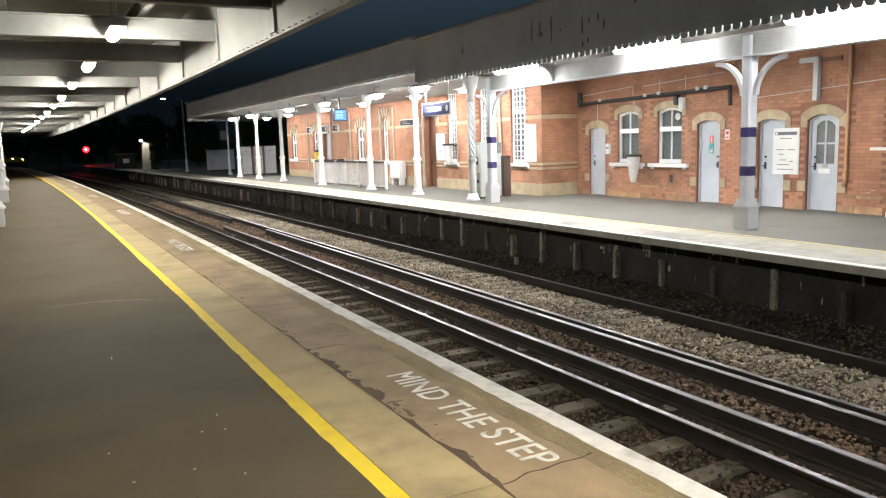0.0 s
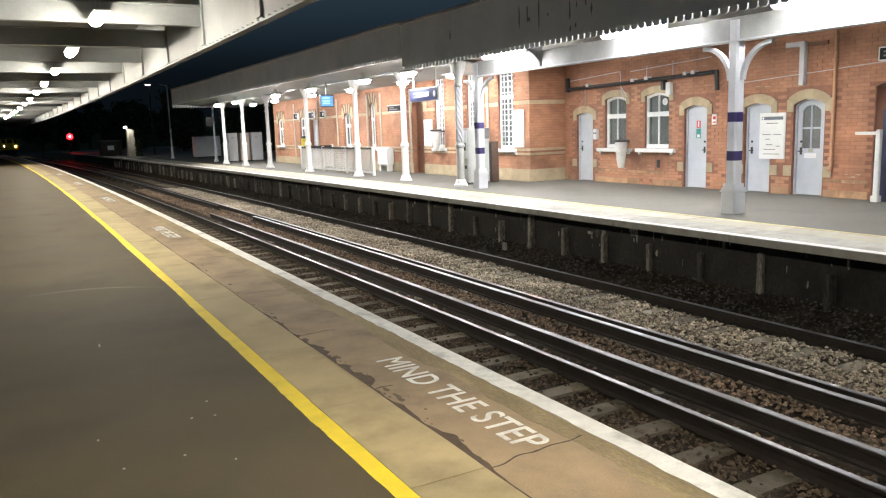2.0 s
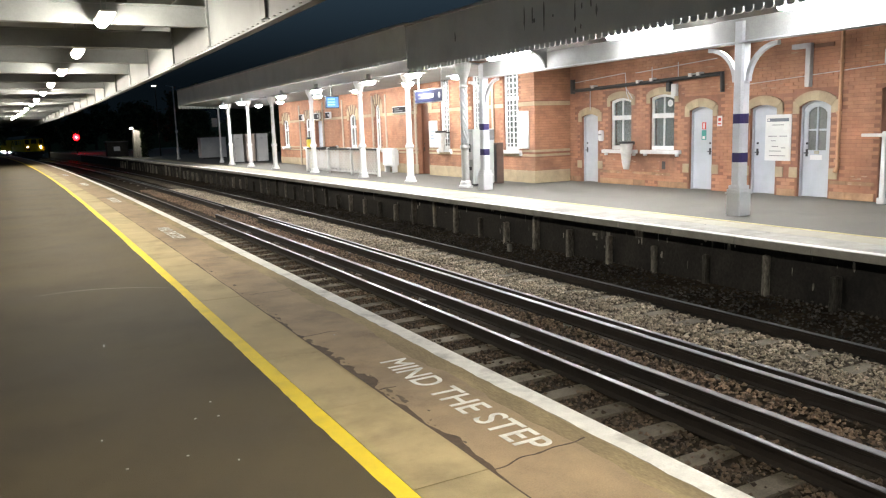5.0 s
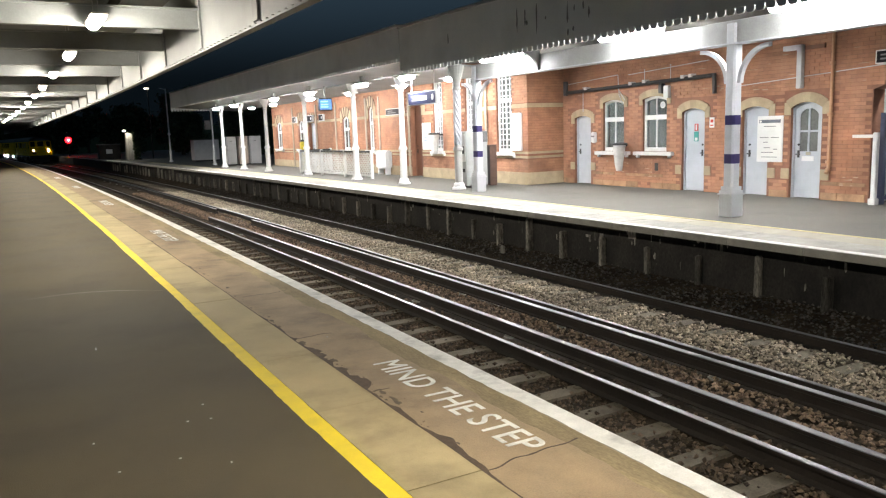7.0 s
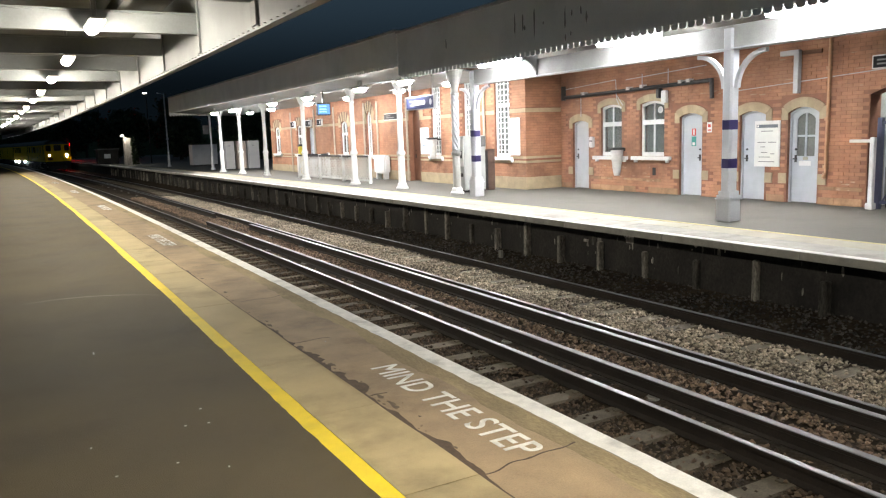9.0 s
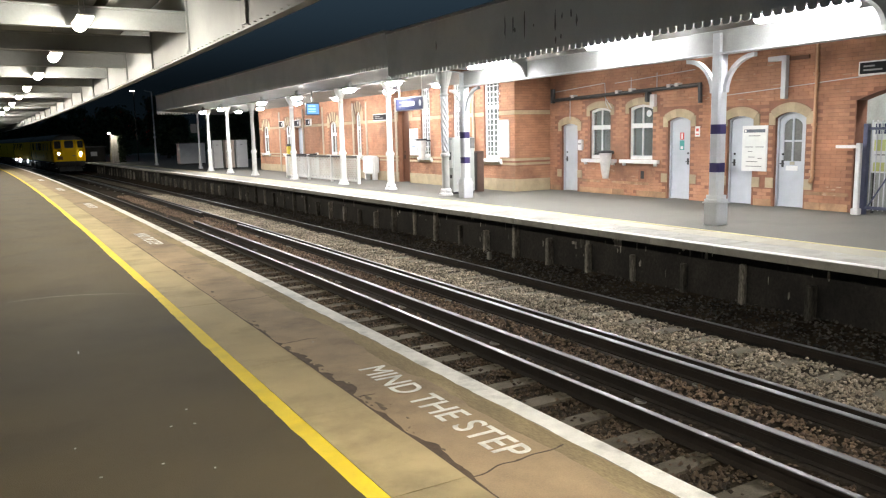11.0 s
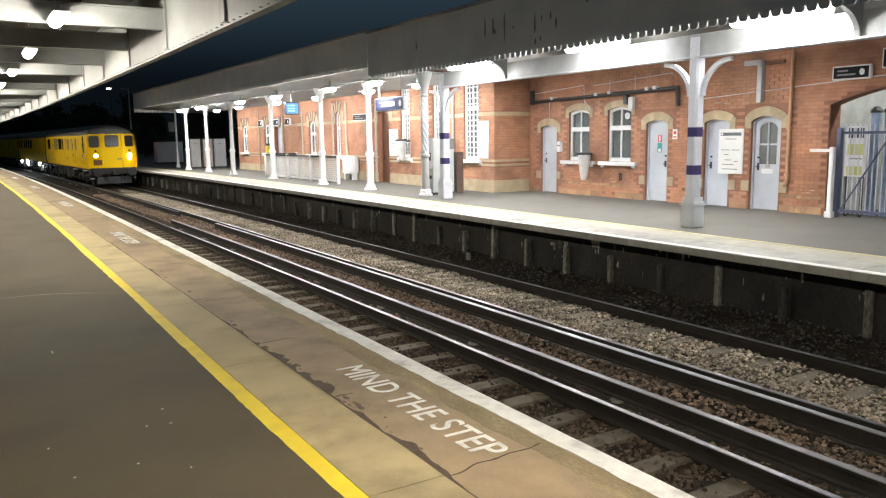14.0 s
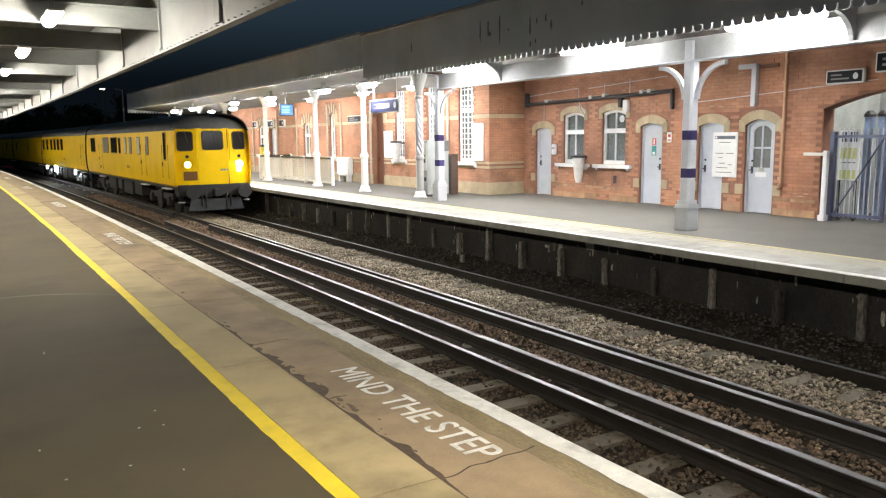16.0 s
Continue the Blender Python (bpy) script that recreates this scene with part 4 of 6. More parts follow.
for y in (-5.2, -1.0, 3.1, 7.3, 11.2, 15.6):
    tube_lamp(10.36, y, 3.33, 1.6)
for y in (20.3, 23.5, 28.4, 32.7, 39.0, 42.5):
    tube_lamp(on_line(10.25, y)[0], y, 3.23, 0.8, TUBE_HOUSE)
# inner row, unseen behind the beam, added to light the wing wall
for y in (9.6, 13.4, 17.0):
    tube_lamp(11.55, y, 3.3, 1.5, TUBE_INNER)
for x, y in ((11.73, 20.4), (11.7, 23.75), (11.64, 28.15), (11.4, 32.0), (11.42, 37.5), (11.5, 41.7)):
    tube_lamp(x, y, 3.2, 0.6, TUBE_HOUSE)
# unseen ceiling lamp, added to brighten the gateway passage
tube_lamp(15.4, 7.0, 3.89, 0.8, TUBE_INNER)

# ---- canopy over the near platform ----
nc = thing("canopy_near", "white steel and timber canopy above the near platform", "canopy", kind="structure")
GIRD = 2.55
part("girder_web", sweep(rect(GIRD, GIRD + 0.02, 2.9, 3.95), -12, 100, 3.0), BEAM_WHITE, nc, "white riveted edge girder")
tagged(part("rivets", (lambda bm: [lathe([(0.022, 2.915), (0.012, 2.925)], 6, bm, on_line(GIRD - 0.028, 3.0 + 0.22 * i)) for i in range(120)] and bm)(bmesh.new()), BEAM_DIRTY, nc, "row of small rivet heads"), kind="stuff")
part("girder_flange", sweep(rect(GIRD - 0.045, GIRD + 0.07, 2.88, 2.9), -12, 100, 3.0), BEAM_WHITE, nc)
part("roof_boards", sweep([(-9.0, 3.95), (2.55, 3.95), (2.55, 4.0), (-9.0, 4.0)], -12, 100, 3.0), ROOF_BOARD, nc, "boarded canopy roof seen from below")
y = 2.96
i = 0
while y < 95:
    b = thing("cross_beam", "white painted canopy cross beam", "beam", pose(*on_line(0, y), 0, 0, 0, math.degrees(heading(y))), "canopy cross beams", "structure")
    m_ = BEAM_WHITE
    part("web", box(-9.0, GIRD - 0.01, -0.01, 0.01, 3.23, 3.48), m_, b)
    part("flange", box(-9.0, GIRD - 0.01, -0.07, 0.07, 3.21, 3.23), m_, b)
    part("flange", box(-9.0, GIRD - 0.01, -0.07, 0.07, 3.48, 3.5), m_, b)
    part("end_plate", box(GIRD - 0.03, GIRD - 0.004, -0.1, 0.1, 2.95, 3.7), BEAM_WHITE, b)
    y += 2.88
    i += 1
for d in (-5.0, -2.6, -0.2, 1.5):
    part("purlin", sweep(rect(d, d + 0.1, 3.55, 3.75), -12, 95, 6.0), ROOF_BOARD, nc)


def near_column(y):
    c = thing("platform_column", "pale grey column on a moulded square base", "column", pose(*on_line(-0.83, y), 0), "near platform columns")
    part("plinth", box(-0.2, 0.2, -0.2, 0.2, 0, 0.42, 0.012), COLUMN_GREY, c)
    part("base_moulding", lathe([(0.25, 0.42), (0.25, 0.46), (0.19, 0.55), (0.16, 0.6)], 16), COLUMN_GREY, c)
    part("shaft", lathe([(0.14, 0.6), (0.13, 1.1), (0.17, 1.13), (0.17, 1.2), (0.12, 1.26), (0.11, 2.8), (0.2, 3.0), (0.24, 3.2)], 18), COLUMN_GREY, c)


for y in (-10.5, 10.4, 20.9, 31.4, 42.0):
    near_column(y)


def batten_light(y, z=3.2):
    """A lamp along the platform: a tray with end plates and a lit rounded diffuser below it."""
    d = 1.12 - 0.009 * max(0.0, y - 11.0)
    c = thing("platform_light", "bright strip lamp hanging between the canopy beams", "light", pose(*on_line(d, y), z, 0, 0, math.degrees(heading(y))), "near canopy lights")
    part("tray", box(-0.1, 0.1, -0.46, 0.46, 0.03, 0.055, 0.008), WHITE_PAINT, c)
    for k in (-0.3, 0.3):
        part("hanger", rod((0, k, 0.055), (0, k, 0.75), 0.006, 6), BEAM_DIRTY, c)
    oval = [(0.085 * math.cos(k * math.pi / 8), 0.03 - 0.085 * math.sin(k * math.pi / 8)) for k in range(9)]
    for k in (-0.445, 0.445):
        part("end_plate", poly_y(oval, k - 0.006, k + 0.006), LAMP_END, c)
    bm = bmesh.new()
    rings = [[bm.verts.new((x_, k, z_)) for x_, z_ in oval] for k in (-0.438, 0.438)]
    for k in range(8):
        bm.faces.new((rings[0][k], rings[0][k + 1], rings[1][k + 1], rings[1][k]))
    bmesh.ops.recalc_face_normals(bm, faces=bm.faces[:])
    part("diffuser", bm, TUBE_NEAR, c, "lit rounded diffuser", smooth=True)


for k in (-5, -4, -3, -2, *range(12)):
    y = 11.03 + 4.36 * k
    ahead = 2.96 + 2.88 * math.ceil((y - 0.5 - 2.96) / 2.88)
    batten_light(min(y, ahead - 0.56) if ahead - y < 0.56 else y)

# ---- the train ----
CAR, PITCH = 18.1, 18.45
W = 1.30


def car_section(n=7):
    """Half outline of a coach: (half width, height over the rail)."""
    side = [(W - 0.06, 1.05), (W - 0.015, 1.25), (W, 1.6), (W, 2.0), (W - 0.02, 2.5), (W - 0.06, 2.95)]
    roof = [((W - 0.06) * max(0.0, math.cos(a)) ** 0.8, 2.95 + 0.57 * math.sin(a)) for a in [math.pi / 2 * i / n for i in range(1, n + 1)]]
    return side, roof


def loft(points, y0, y1):
    bm = bmesh.new()
    a = [bm.verts.new((x, y0, z)) for x, z in points]
    b = [bm.verts.new((x, y1, z)) for x, z in points]
    for i in range(len(points) - 1):
        bm.faces.new((a[i], b[i], b[i + 1], a[i + 1]))
    bmesh.ops.recalc_face_normals(bm, faces=bm.faces)
    return bm


def bogie(car, y):
    b = part("bogie", box(-0.95, 0.95, y - 0.25, y + 0.25, 0.55, 0.75, 0.02), TRAIN_UNDER, car, "black bogie frame")
    for s in (-1, 1):
        bm = box(s * 1.0 - 0.06, s * 1.0 + 0.06, y - 1.7, y + 1.7, 0.5, 0.72, 0.02)
        for k in (-1.3, 1.3):
            box(s * 1.05 - 0.1, s * 1.05 + 0.1, y + k - 0.16, y + k + 0.16, 0.32, 0.62, 0.02, bm)
        box(s * 1.02 - 0.1, s * 1.02 + 0.1, y - 0.35, y + 0.35, 0.35, 0.8, 0.03, bm)
        part("side_frame", bm, TRAIN_UNDER, b)
    for k in (-1.3, 1.3):
        bm = bmesh.new()
        rod((-0.9, y + k, 0.46), (0.9, y + k, 0.46), 0.07, 10, bm)
        for s in (-1, 1):
            rod((s * 0.68, y + k, 0.46), (s * 0.81, y + k, 0.46), 0.46, 28, bm)
        part("wheelset", bm, TRAIN_UNDER, b)


def side_window(car, s, y, w, z0, z1, glass=None):
    x = s * (W - 0.012)
    part("side_window", box(min(x, x + s * 0.018), max(x, x + s * 0.018), y - w / 2, y + w / 2, z0, z1, 0.0), glass or TRAIN_GLASS, car)
    part("window_frame", box(min(x, x + s * 0.014), max(x, x + s * 0.014), y - w / 2 - 0.035, y + w / 2 + 0.035, z0 - 0.035, z1 + 0.035), TRAIN_SEAM, car)


DOOR_PLACES = {True: (-4.4, -7.75, 4.8), False: (-8.0, 8.2)}


def coach(name, label, windows, leading=False):
    """A coach about its centre, rail level at z = 0, front towards -y."""
    car = thing(name, label, "railway coach", group="coaches of the test train")
    side, roof = car_section()
    h = CAR / 2
    outline = [(-x, z) for x, z in side[::-1]][::-1]
    full = [(-x, z) for x, z in side]
    left = full
    part("body", loft(left, -h, h), TRAIN_YELLOW, car, "yellow steel side", smooth=True)
    part("body", loft([(x, z) for x, z in side], -h, h), TRAIN_YELLOW, car, smooth=True)
    rf = [(0.06 - W, 2.95)] + [(-x, z) for x, z in roof] + [(x, z) for x, z in roof[::-1]] + [(W - 0.06, 2.95)]
    part("roof", loft(rf, -h, h), TRAIN_ROOF, car, "dark grey curved roof", smooth=True)
    part("gutter", box(-W + 0.03, -W + 0.06, -h, h, 2.93, 2.97, 0, box(W - 0.06, W - 0.03, -h, h, 2.93, 2.97)), TRAIN_ROOF, car)
    part("underframe", box(-W + 0.07, W - 0.07, -h, h, 0.95, 1.08), TRAIN_UNDER, car)
    outline = [(-x, z) for x, z in side] + [(-x, z) for x, z in roof] + [(x, z) for x, z in roof[::-1]][1:] + [(x, z) for x, z in side[::-1]]
    for y in ((h,) if leading else (-h, h)):
        part("end_wall", poly_y(outline, y - 0.02, y + 0.02), TRAIN_UNDER, car, "black gangway end")
        part("gangway", box(-0.5, 0.5, y - 0.1 if y < 0 else y, y if y < 0 else y + 0.1, 1.05, 3.1, 0.03), TRAIN_UNDER, car, "black gangway bellows")
    for y in (-h + 3.2, h - 3.2):
        bogie(car, y)
    for y0, y1, z0 in ((-3.4, -2.0, 0.45), (-1.7, 0.1, 0.38), (0.5, 1.4, 0.5), (1.8, 3.6, 0.42)):
        for x0, x1 in ((-1.22, -0.7), (0.7, 1.22)):
            part("equipment_box", box(x0, x1, y0, y1, z0, 0.95, 0.03), TRAIN_UNDER, car, "black box under the floor")
    for y, w, z0, z1, *glass in windows:
        for s in (-1, 1):
            side_window(car, s, y, w, z0, z1, *glass)
    # doors: dark seams round the leaf, a handle and a pale step below
    for y in DOOR_PLACES[leading]:
        for s in (-1, 1):
            for k in (-0.42, 0.42):
                part("door_seam", box(s * (W - 0.01) - 0.014, s * (W - 0.01) + 0.014, y + k - 0.01, y + k + 0.01, 1.3, 2.45), TRAIN_SEAM, car)
            part("door_handle", box(s * W - 0.03, s * W + 0.03, y + 0.3, y + 0.36, 1.72, 1.86), TRAIN_SEAM, car)
            part("door_step", box(s * (W - 0.02) - 0.09, s * (W - 0.02) + 0.09, y - 0.42, y + 0.42, 0.92, 0.96, 0.008), WHITE_PAINT, car, "pale step below the door")
    for s in (-1, 1):
        part("lower_band", box(s * (W - 0.03) - 0.02, s * (W - 0.03) + 0.02, -h + 0.05, h - 0.05, 1.045, 1.07), TRAIN_SEAM, car)
        for y, z in ((-1.6, 1.5), (-1.35, 1.5), (4.9, 1.35)):
            part("data_plate", box(s * (W - 0.004) - 0.006, s * (W - 0.004) + 0.006, y - 0.09, y + 0.09, z, z + 0.1), TRAIN_SEAM, car)
    if leading:
        # cab end: three flat panels, the outer ones swept back
        f, back, cx = -h, 0.22, 0.5

        def face_y(x):
            return f + back * max(0.0, abs(x) - cx) / (W - cx)

        bm = bmesh.new()
        cols = [-W + 0.06, -W + 0.02, -cx, cx, W - 0.02, W - 0.06]
        zs = [1.05, 1.3, 2.0, 2.6, 3.0]
        grid = []
        for z in zs:
            lean = 0.06 * max(0.0, z - 2.0)
            inset = 0.0 if z < 2.3 else 0.05 * (z - 2.3) / 0.7
            grid.append([bm.verts.new((max(-W + inset, min(W - inset, x)), face_y(x) + lean, z)) for x in (-W, -cx, cx, W)])
        for lo, hi in zip(grid, grid[1:]):
            for i in range(3):
                bm.faces.new((lo[i], lo[i + 1], hi[i + 1], hi[i]))
        part("cab_front", bm, TRAIN_YELLOW, car, "yellow cab front of three panels")
        # roof end, curving down to the cab front
        bm = bmesh.new()
        arcs = []
        for u, k in ((0.0, 0.0), (0.12, 0.55), (0.5, 0.9), (1.0, 1.0)):
            ring = []
            for j in range(13):
                x = (W - 0.05) * math.cos(math.pi * j / 12)
                crown = 2.98 + 0.54 * k * math.sin(math.pi * j / 12) ** 0.8
                ring.append(bm.verts.new((x, face_y(x) + 0.05 + u, crown)))
            arcs.append(ring)
        for lo, hi in zip(arcs, arcs[1:]):
            for j in range(12):
                bm.faces.new((lo[j], lo[j + 1], hi[j + 1], hi[j]))
        part("cab_dome", bm, TRAIN_ROOF, car, "dark rounded roof end", smooth=True)

        def on_face(x, z, name, material, w, hgt, bevel, proud, label=""):
            """A plate on the cab face, turned with its panel."""
            a = 0 if abs(x) < cx else math.degrees(math.atan2(back, W - cx)) * (1 if x > 0 else -1)
            return part(name, box(-w / 2, w / 2, -proud, 0.02, -hgt / 2, hgt / 2, bevel), material, car, label, pose(x, face_y(x) + 0.06 * max(0, z - 2.0), z, -3.4 if z > 2.0 else 0, 0, a))

        def rounded(w, hgt, r):
            pts = []
            for sx, sz, a0 in ((1, 1, 0), (-1, 1, 90), (-1, -1, 180), (1, -1, 270)):
                for k in range(5):
                    a = math.radians(a0 + 22.5 * k)
                    pts.append((sx * (w / 2 - r) + r * math.cos(a), sz * (hgt / 2 - r) + r * math.sin(a)))
            return pts

        for x, w, z0, z1 in ((-0.9, 0.46, 2.27, 2.86), (0.0, 0.66, 2.3, 2.88), (0.93, 0.42, 2.3, 2.86)):
            a = 0 if abs(x) < cx else math.degrees(math.atan2(back, W - cx)) * (1 if x > 0 else -1)
            m_ = pose(x, face_y(x) + 0.03, (z0 + z1) / 2, -3.4, 0, a)
            part("window_seal", poly_y(rounded(w + 0.07, z1 - z0 + 0.07, 0.1), -0.025, 0.02), TRAIN_UNDER, car, "", m_)
            part("windscreen", poly_y(rounded(w, z1 - z0, 0.075), -0.032, 0.0), TRAIN_GLASS, car, "dark windscreen", m_)
            y_ = face_y(x) - 0.0
            part("wiper", rod((x - 0.02, y_ - 0.02, z1 + 0.05), (x + 0.1, y_ - 0.025, z0 + 0.2), 0.012, 6), TRAIN_UNDER, car)
        for x in (-0.56, 0.56):
            part("handrail", rod((x, f - 0.05, 1.9), (x, f + 0.0, 2.9), 0.016, 8), TRAIN_YELLOW, car)
            part("panel_seam", rod((x * 0.92, f + 0.0, 1.1), (x * 0.92, f + 0.05, 2.98), 0.012, 6), TRAIN_UNDER if x > 0 else TRAIN_YELLOW, car)
        for x, r, m_ in ((-0.86, 0.1, LAMP_MARKER), (0.92, 0.12, LAMP_WARM)):
            y_ = face_y(x)
            part("headlamp_rim", rod((x, y_ - 0.045, 1.78), (x, y_ + 0.02, 1.78), r + 0.035, 16), TRAIN_YELLOW, car)
            part("headlamp", rod((x, y_ - 0.048, 1.78), (x, y_ - 0.044, 1.78), r, 16), m_, car, "lit headlamp")
            part("tail_lamp", rod((x, y_ - 0.04, 2.05), (x, y_ + 0.02, 2.05), 0.055, 12), TRAIN_UNDER, car)
        y_ = face_y(0.86)
        part("marker_lamp", rod((0.9, y_ - 0.04, 1.6), (0.9, y_ + 0.02, 1.6), 0.085, 12), LAMP_MARKER, car, "lit marker lamp")
        on_face(-0.78, 1.4, "socket_panel", mat("brown_panel", (0.2, 0.09, 0.02), 0.6), 0.45, 0.3, 0.008, 0.02, "brown socket panel")
        for k in range(5):
            part("number_bar", box(0.22 + 0.055 * k, 0.26 + 0.055 * k, f - 0.008, f + 0.02, 1.55, 1.62), INK, car)
        for s in (-1, 1):
            part("step_plate", box(s * 1.12 - 0.1, s * 1.12 + 0.1, f + 0.0, f + 0.2, 0.5, 0.53), WHITE_PAINT, car)
        part("buffer_beam", box(-1.22, 1.22, f - 0.06, f + 0.5, 0.7, 1.1, 0.03), TRAIN_UNDER, car, "black buffer beam")
        for s in (-1, 1):
            part("buffer", rod((s * 0.87, f - 0.5, 0.88), (s * 0.87, f - 0.1, 0.88), 0.13, 14, rod((s * 0.87, f - 0.55, 0.88), (s * 0.87, f - 0.5, 0.88), 0.24, 20)), TRAIN_UNDER, car, "round black buffer")
            part("hose", rod((s * 0.35, f - 0.16, 0.3), (s * 0.35, f - 0.14, 0.8), 0.03, 8), TRAIN_UNDER, car)
            part("hose", rod((s * 0.5, f - 0.16, 0.35), (s * 0.48, f - 0.14, 0.8), 0.025, 8), TRAIN_UNDER, car)
        part("coupling", box(-0.1, 0.1, f - 0.35, f, 0.7, 0.95, 0.02), TRAIN_UNDER, car)
        part("snowplough", poly_y([(-0.95, 0.22), (0.95, 0.22), (0.85, 0.62), (-0.85, 0.62)], f - 0.12, f - 0.08), PLOUGH, car, "grey steel plough plate")
    return car


HEAD_WIN = [(-7.75, 0.3, 1.95, 2.85), (-5.1, 0.35, 2.1, 2.72, GREY_BLIND), (-3.6, 0.42, 2.1, 2.72, PALE_BLIND), (-2.1, 0.42, 2.1, 2.72, GREY_BLIND), (-1.1, 0.35, 2.1, 2.72, PALE_BLIND), (0.15, 0.35, 2.1, 2.72),
            (1.4, 1.35, 2.1, 2.75), (3.4, 1.35, 2.1, 2.75, GREY_BLIND), (6.9, 1.2, 2.1, 2.75)]
SALOON = [(7.8, 0.8, 2.1, 2.75), (5.8, 0.8, 2.1, 2.75), (3.8, 0.8, 2.1, 2.75), (2.2, 0.8, 2.1, 2.75), (0.7, 0.9, 2.1, 2.75), (-0.8, 0.9, 2.1, 2.75)]
lead = coach("driving_coach", "yellow driving coach with a lit cab front", HEAD_WIN, True)
coaches = [lead, coach("test_coach", "yellow test coach with a row of windows", SALOON), coach("test_coach", "plain yellow test coach", [(-2.0, 0.3, 1.9, 2.6), (6.0, 0.5, 1.95, 2.65)]),
           coach("test_coach", "plain yellow test coach", [(-5.0, 0.6, 1.95, 2.65), (5.0, 0.6, 1.95, 2.65)])]
for y, r in ((6.7, 0.11), (2.5, 0.2), (-5.3, 0.12)):
    # shield added to keep the lamp's light off the yellow side
    part("lamp_hood", box(-1.52, -1.26, y - r - 0.04, y + r + 0.04, 0.865 + r, 0.88 + r), TRAIN_UNDER, coaches[1])
    part("work_lamp", rod((-1.34, y, 0.86), (-1.26, y, 0.86), r, 14), LAMP_BLUE, coaches[1], "glaring white work lamp")


CREAM_PIPE = mat("cream_pipe_paint", (0.5, 0.42, 0.32), 0.5, var=0.1, scale=4, fine=60)


# ---- fittings on the wing wall ----
def on_wall(name, label, category, y, z, x=WING_X, group=""):
    return thing(name, label, category, pose(x, y, z), group)


p = on_wall("poster_board", "white framed information board with grey print", "notice board", 11.185, 0.75)
part("frame", box(-0.035, -0.012, -0.325, 0.325, 0, 0.99, 0.006), WHITE_PAINT, p)
part("sheet", box(-0.04, -0.035, -0.29, 0.29, 0.05, 0.94), POSTER, p)
part("heading_bar", box(-0.043, -0.04, -0.27, 0.27, 0.84, 0.91), mat("heading_grey", (0.13, 0.15, 0.18), 0.6, bump=0), p)
part("heading_disc", rod((-0.045, 0.23, 0.875), (-0.043, 0.23, 0.875), 0.025, 12), POSTER, p)
for z, w, o in ((0.76, 0.3, 0), (0.52, 0.22, 0.13), (0.52, 0.2, -0.14), (0.42, 0.12, 0.1), (0.3, 0.16, 0.06), (0.27, 0.1, -0.15), (0.2, 0.3, 0.05), (0.1, 0.4, 0)):
    part("print_bar", box(-0.043, -0.04, o - w / 2, o + w / 2, z, z + 0.016), INK, p)


def bag_bin(x, y, z, label):
    b = thing("bag_bin", label, "litter bin", pose(x, y, z))
    part("lid_ring", lathe([(0.2, 0.68), (0.215, 0.69), (0.215, 0.73), (0.15, 0.745)], 20), BLACK, b, "black plastic rim")
    bm = bmesh.new()
    rings = []
    for i in range(13):
        h = i / 12
        r = 0.075 + 0.095 * h ** 0.8
        rings.append([bm.verts.new(((r + 0.016 * noise.noise(Vector((a * 1.3, h * 5, y)))) * math.cos(a * math.pi / 12), (r + 0.016 * noise.noise(Vector((a * 1.1, h * 4, y + 5)))) * math.sin(a * math.pi / 12), 0.68 * h)) for a in range(24)])
    for a, c in zip(rings, rings[1:]):
        for i in range(24):
            bm.faces.new((a[i], a[(i + 1) % 24], c[(i + 1) % 24], c[i]))
    bm.faces.new(rings[0][::-1])
    part("bag", bm, FROSTED, b, "crumpled translucent bag", smooth=True)
    part("wall_bracket", box(0.15, 0.35, -0.03, 0.03, 0.64, 0.7), BLACK, b)
    return b


bag_bin(WING_X - 0.27, 15.68, 0.44, "clear litter bag hanging from a black ring on the wall")
bag_bin(MAIN_X - 0.27, 23.6, 0.85, "glaring white litter bag on the house wall")

p = on_wall("leaflet_holder", "small white plastic box on the brick wall", "holder", 16.95, 1.18)
part("body", box(-0.1, -0.012, -0.09, 0.09, 0, 0.3, 0.02), WHITE_PAINT, p)
part("slot", box(-0.104, -0.1, -0.06, 0.06, 0.16, 0.2), INK, p)
p = on_wall("alarm_box", "white and black alarm box above the window", "alarm", 14.2, 2.28)
part("body", box(-0.12, -0.012, -0.1, 0.06, 0, 0.3, 0.012), WHITE_PAINT, p)
part("sounder", box(-0.16, -0.012, 0.07, 0.2, 0.12, 0.36, 0.02), BLACK, p)
p = on_wall("warning_sign", "small white notice with red print", "sign", 12.79, 1.52)
part("plate", box(-0.02, -0.01, -0.07, 0.07, 0, 0.24), WHITE_PAINT, p)
part("print_bar", box(-0.023, -0.02, -0.045, 0.045, 0.04, 0.07), RED, p)
part("print_bar", box(-0.023, -0.02, -0.04, 0.04, 0.12, 0.19), RED, p)
p = on_wall("wall_vent", "dark broken vent hole in the brickwork", "vent", 14.58, 0.44)
# flat near-black plate stands in for the shade inside the hole
part("grille", box(-0.02, -0.008, -0.07, 0.05, 0.02, 0.22, 0.004), INSIDE, p)
part("surround", box(-0.014, -0.006, -0.15, 0.14, -0.05, 0.28, 0.004), MORTAR, p)

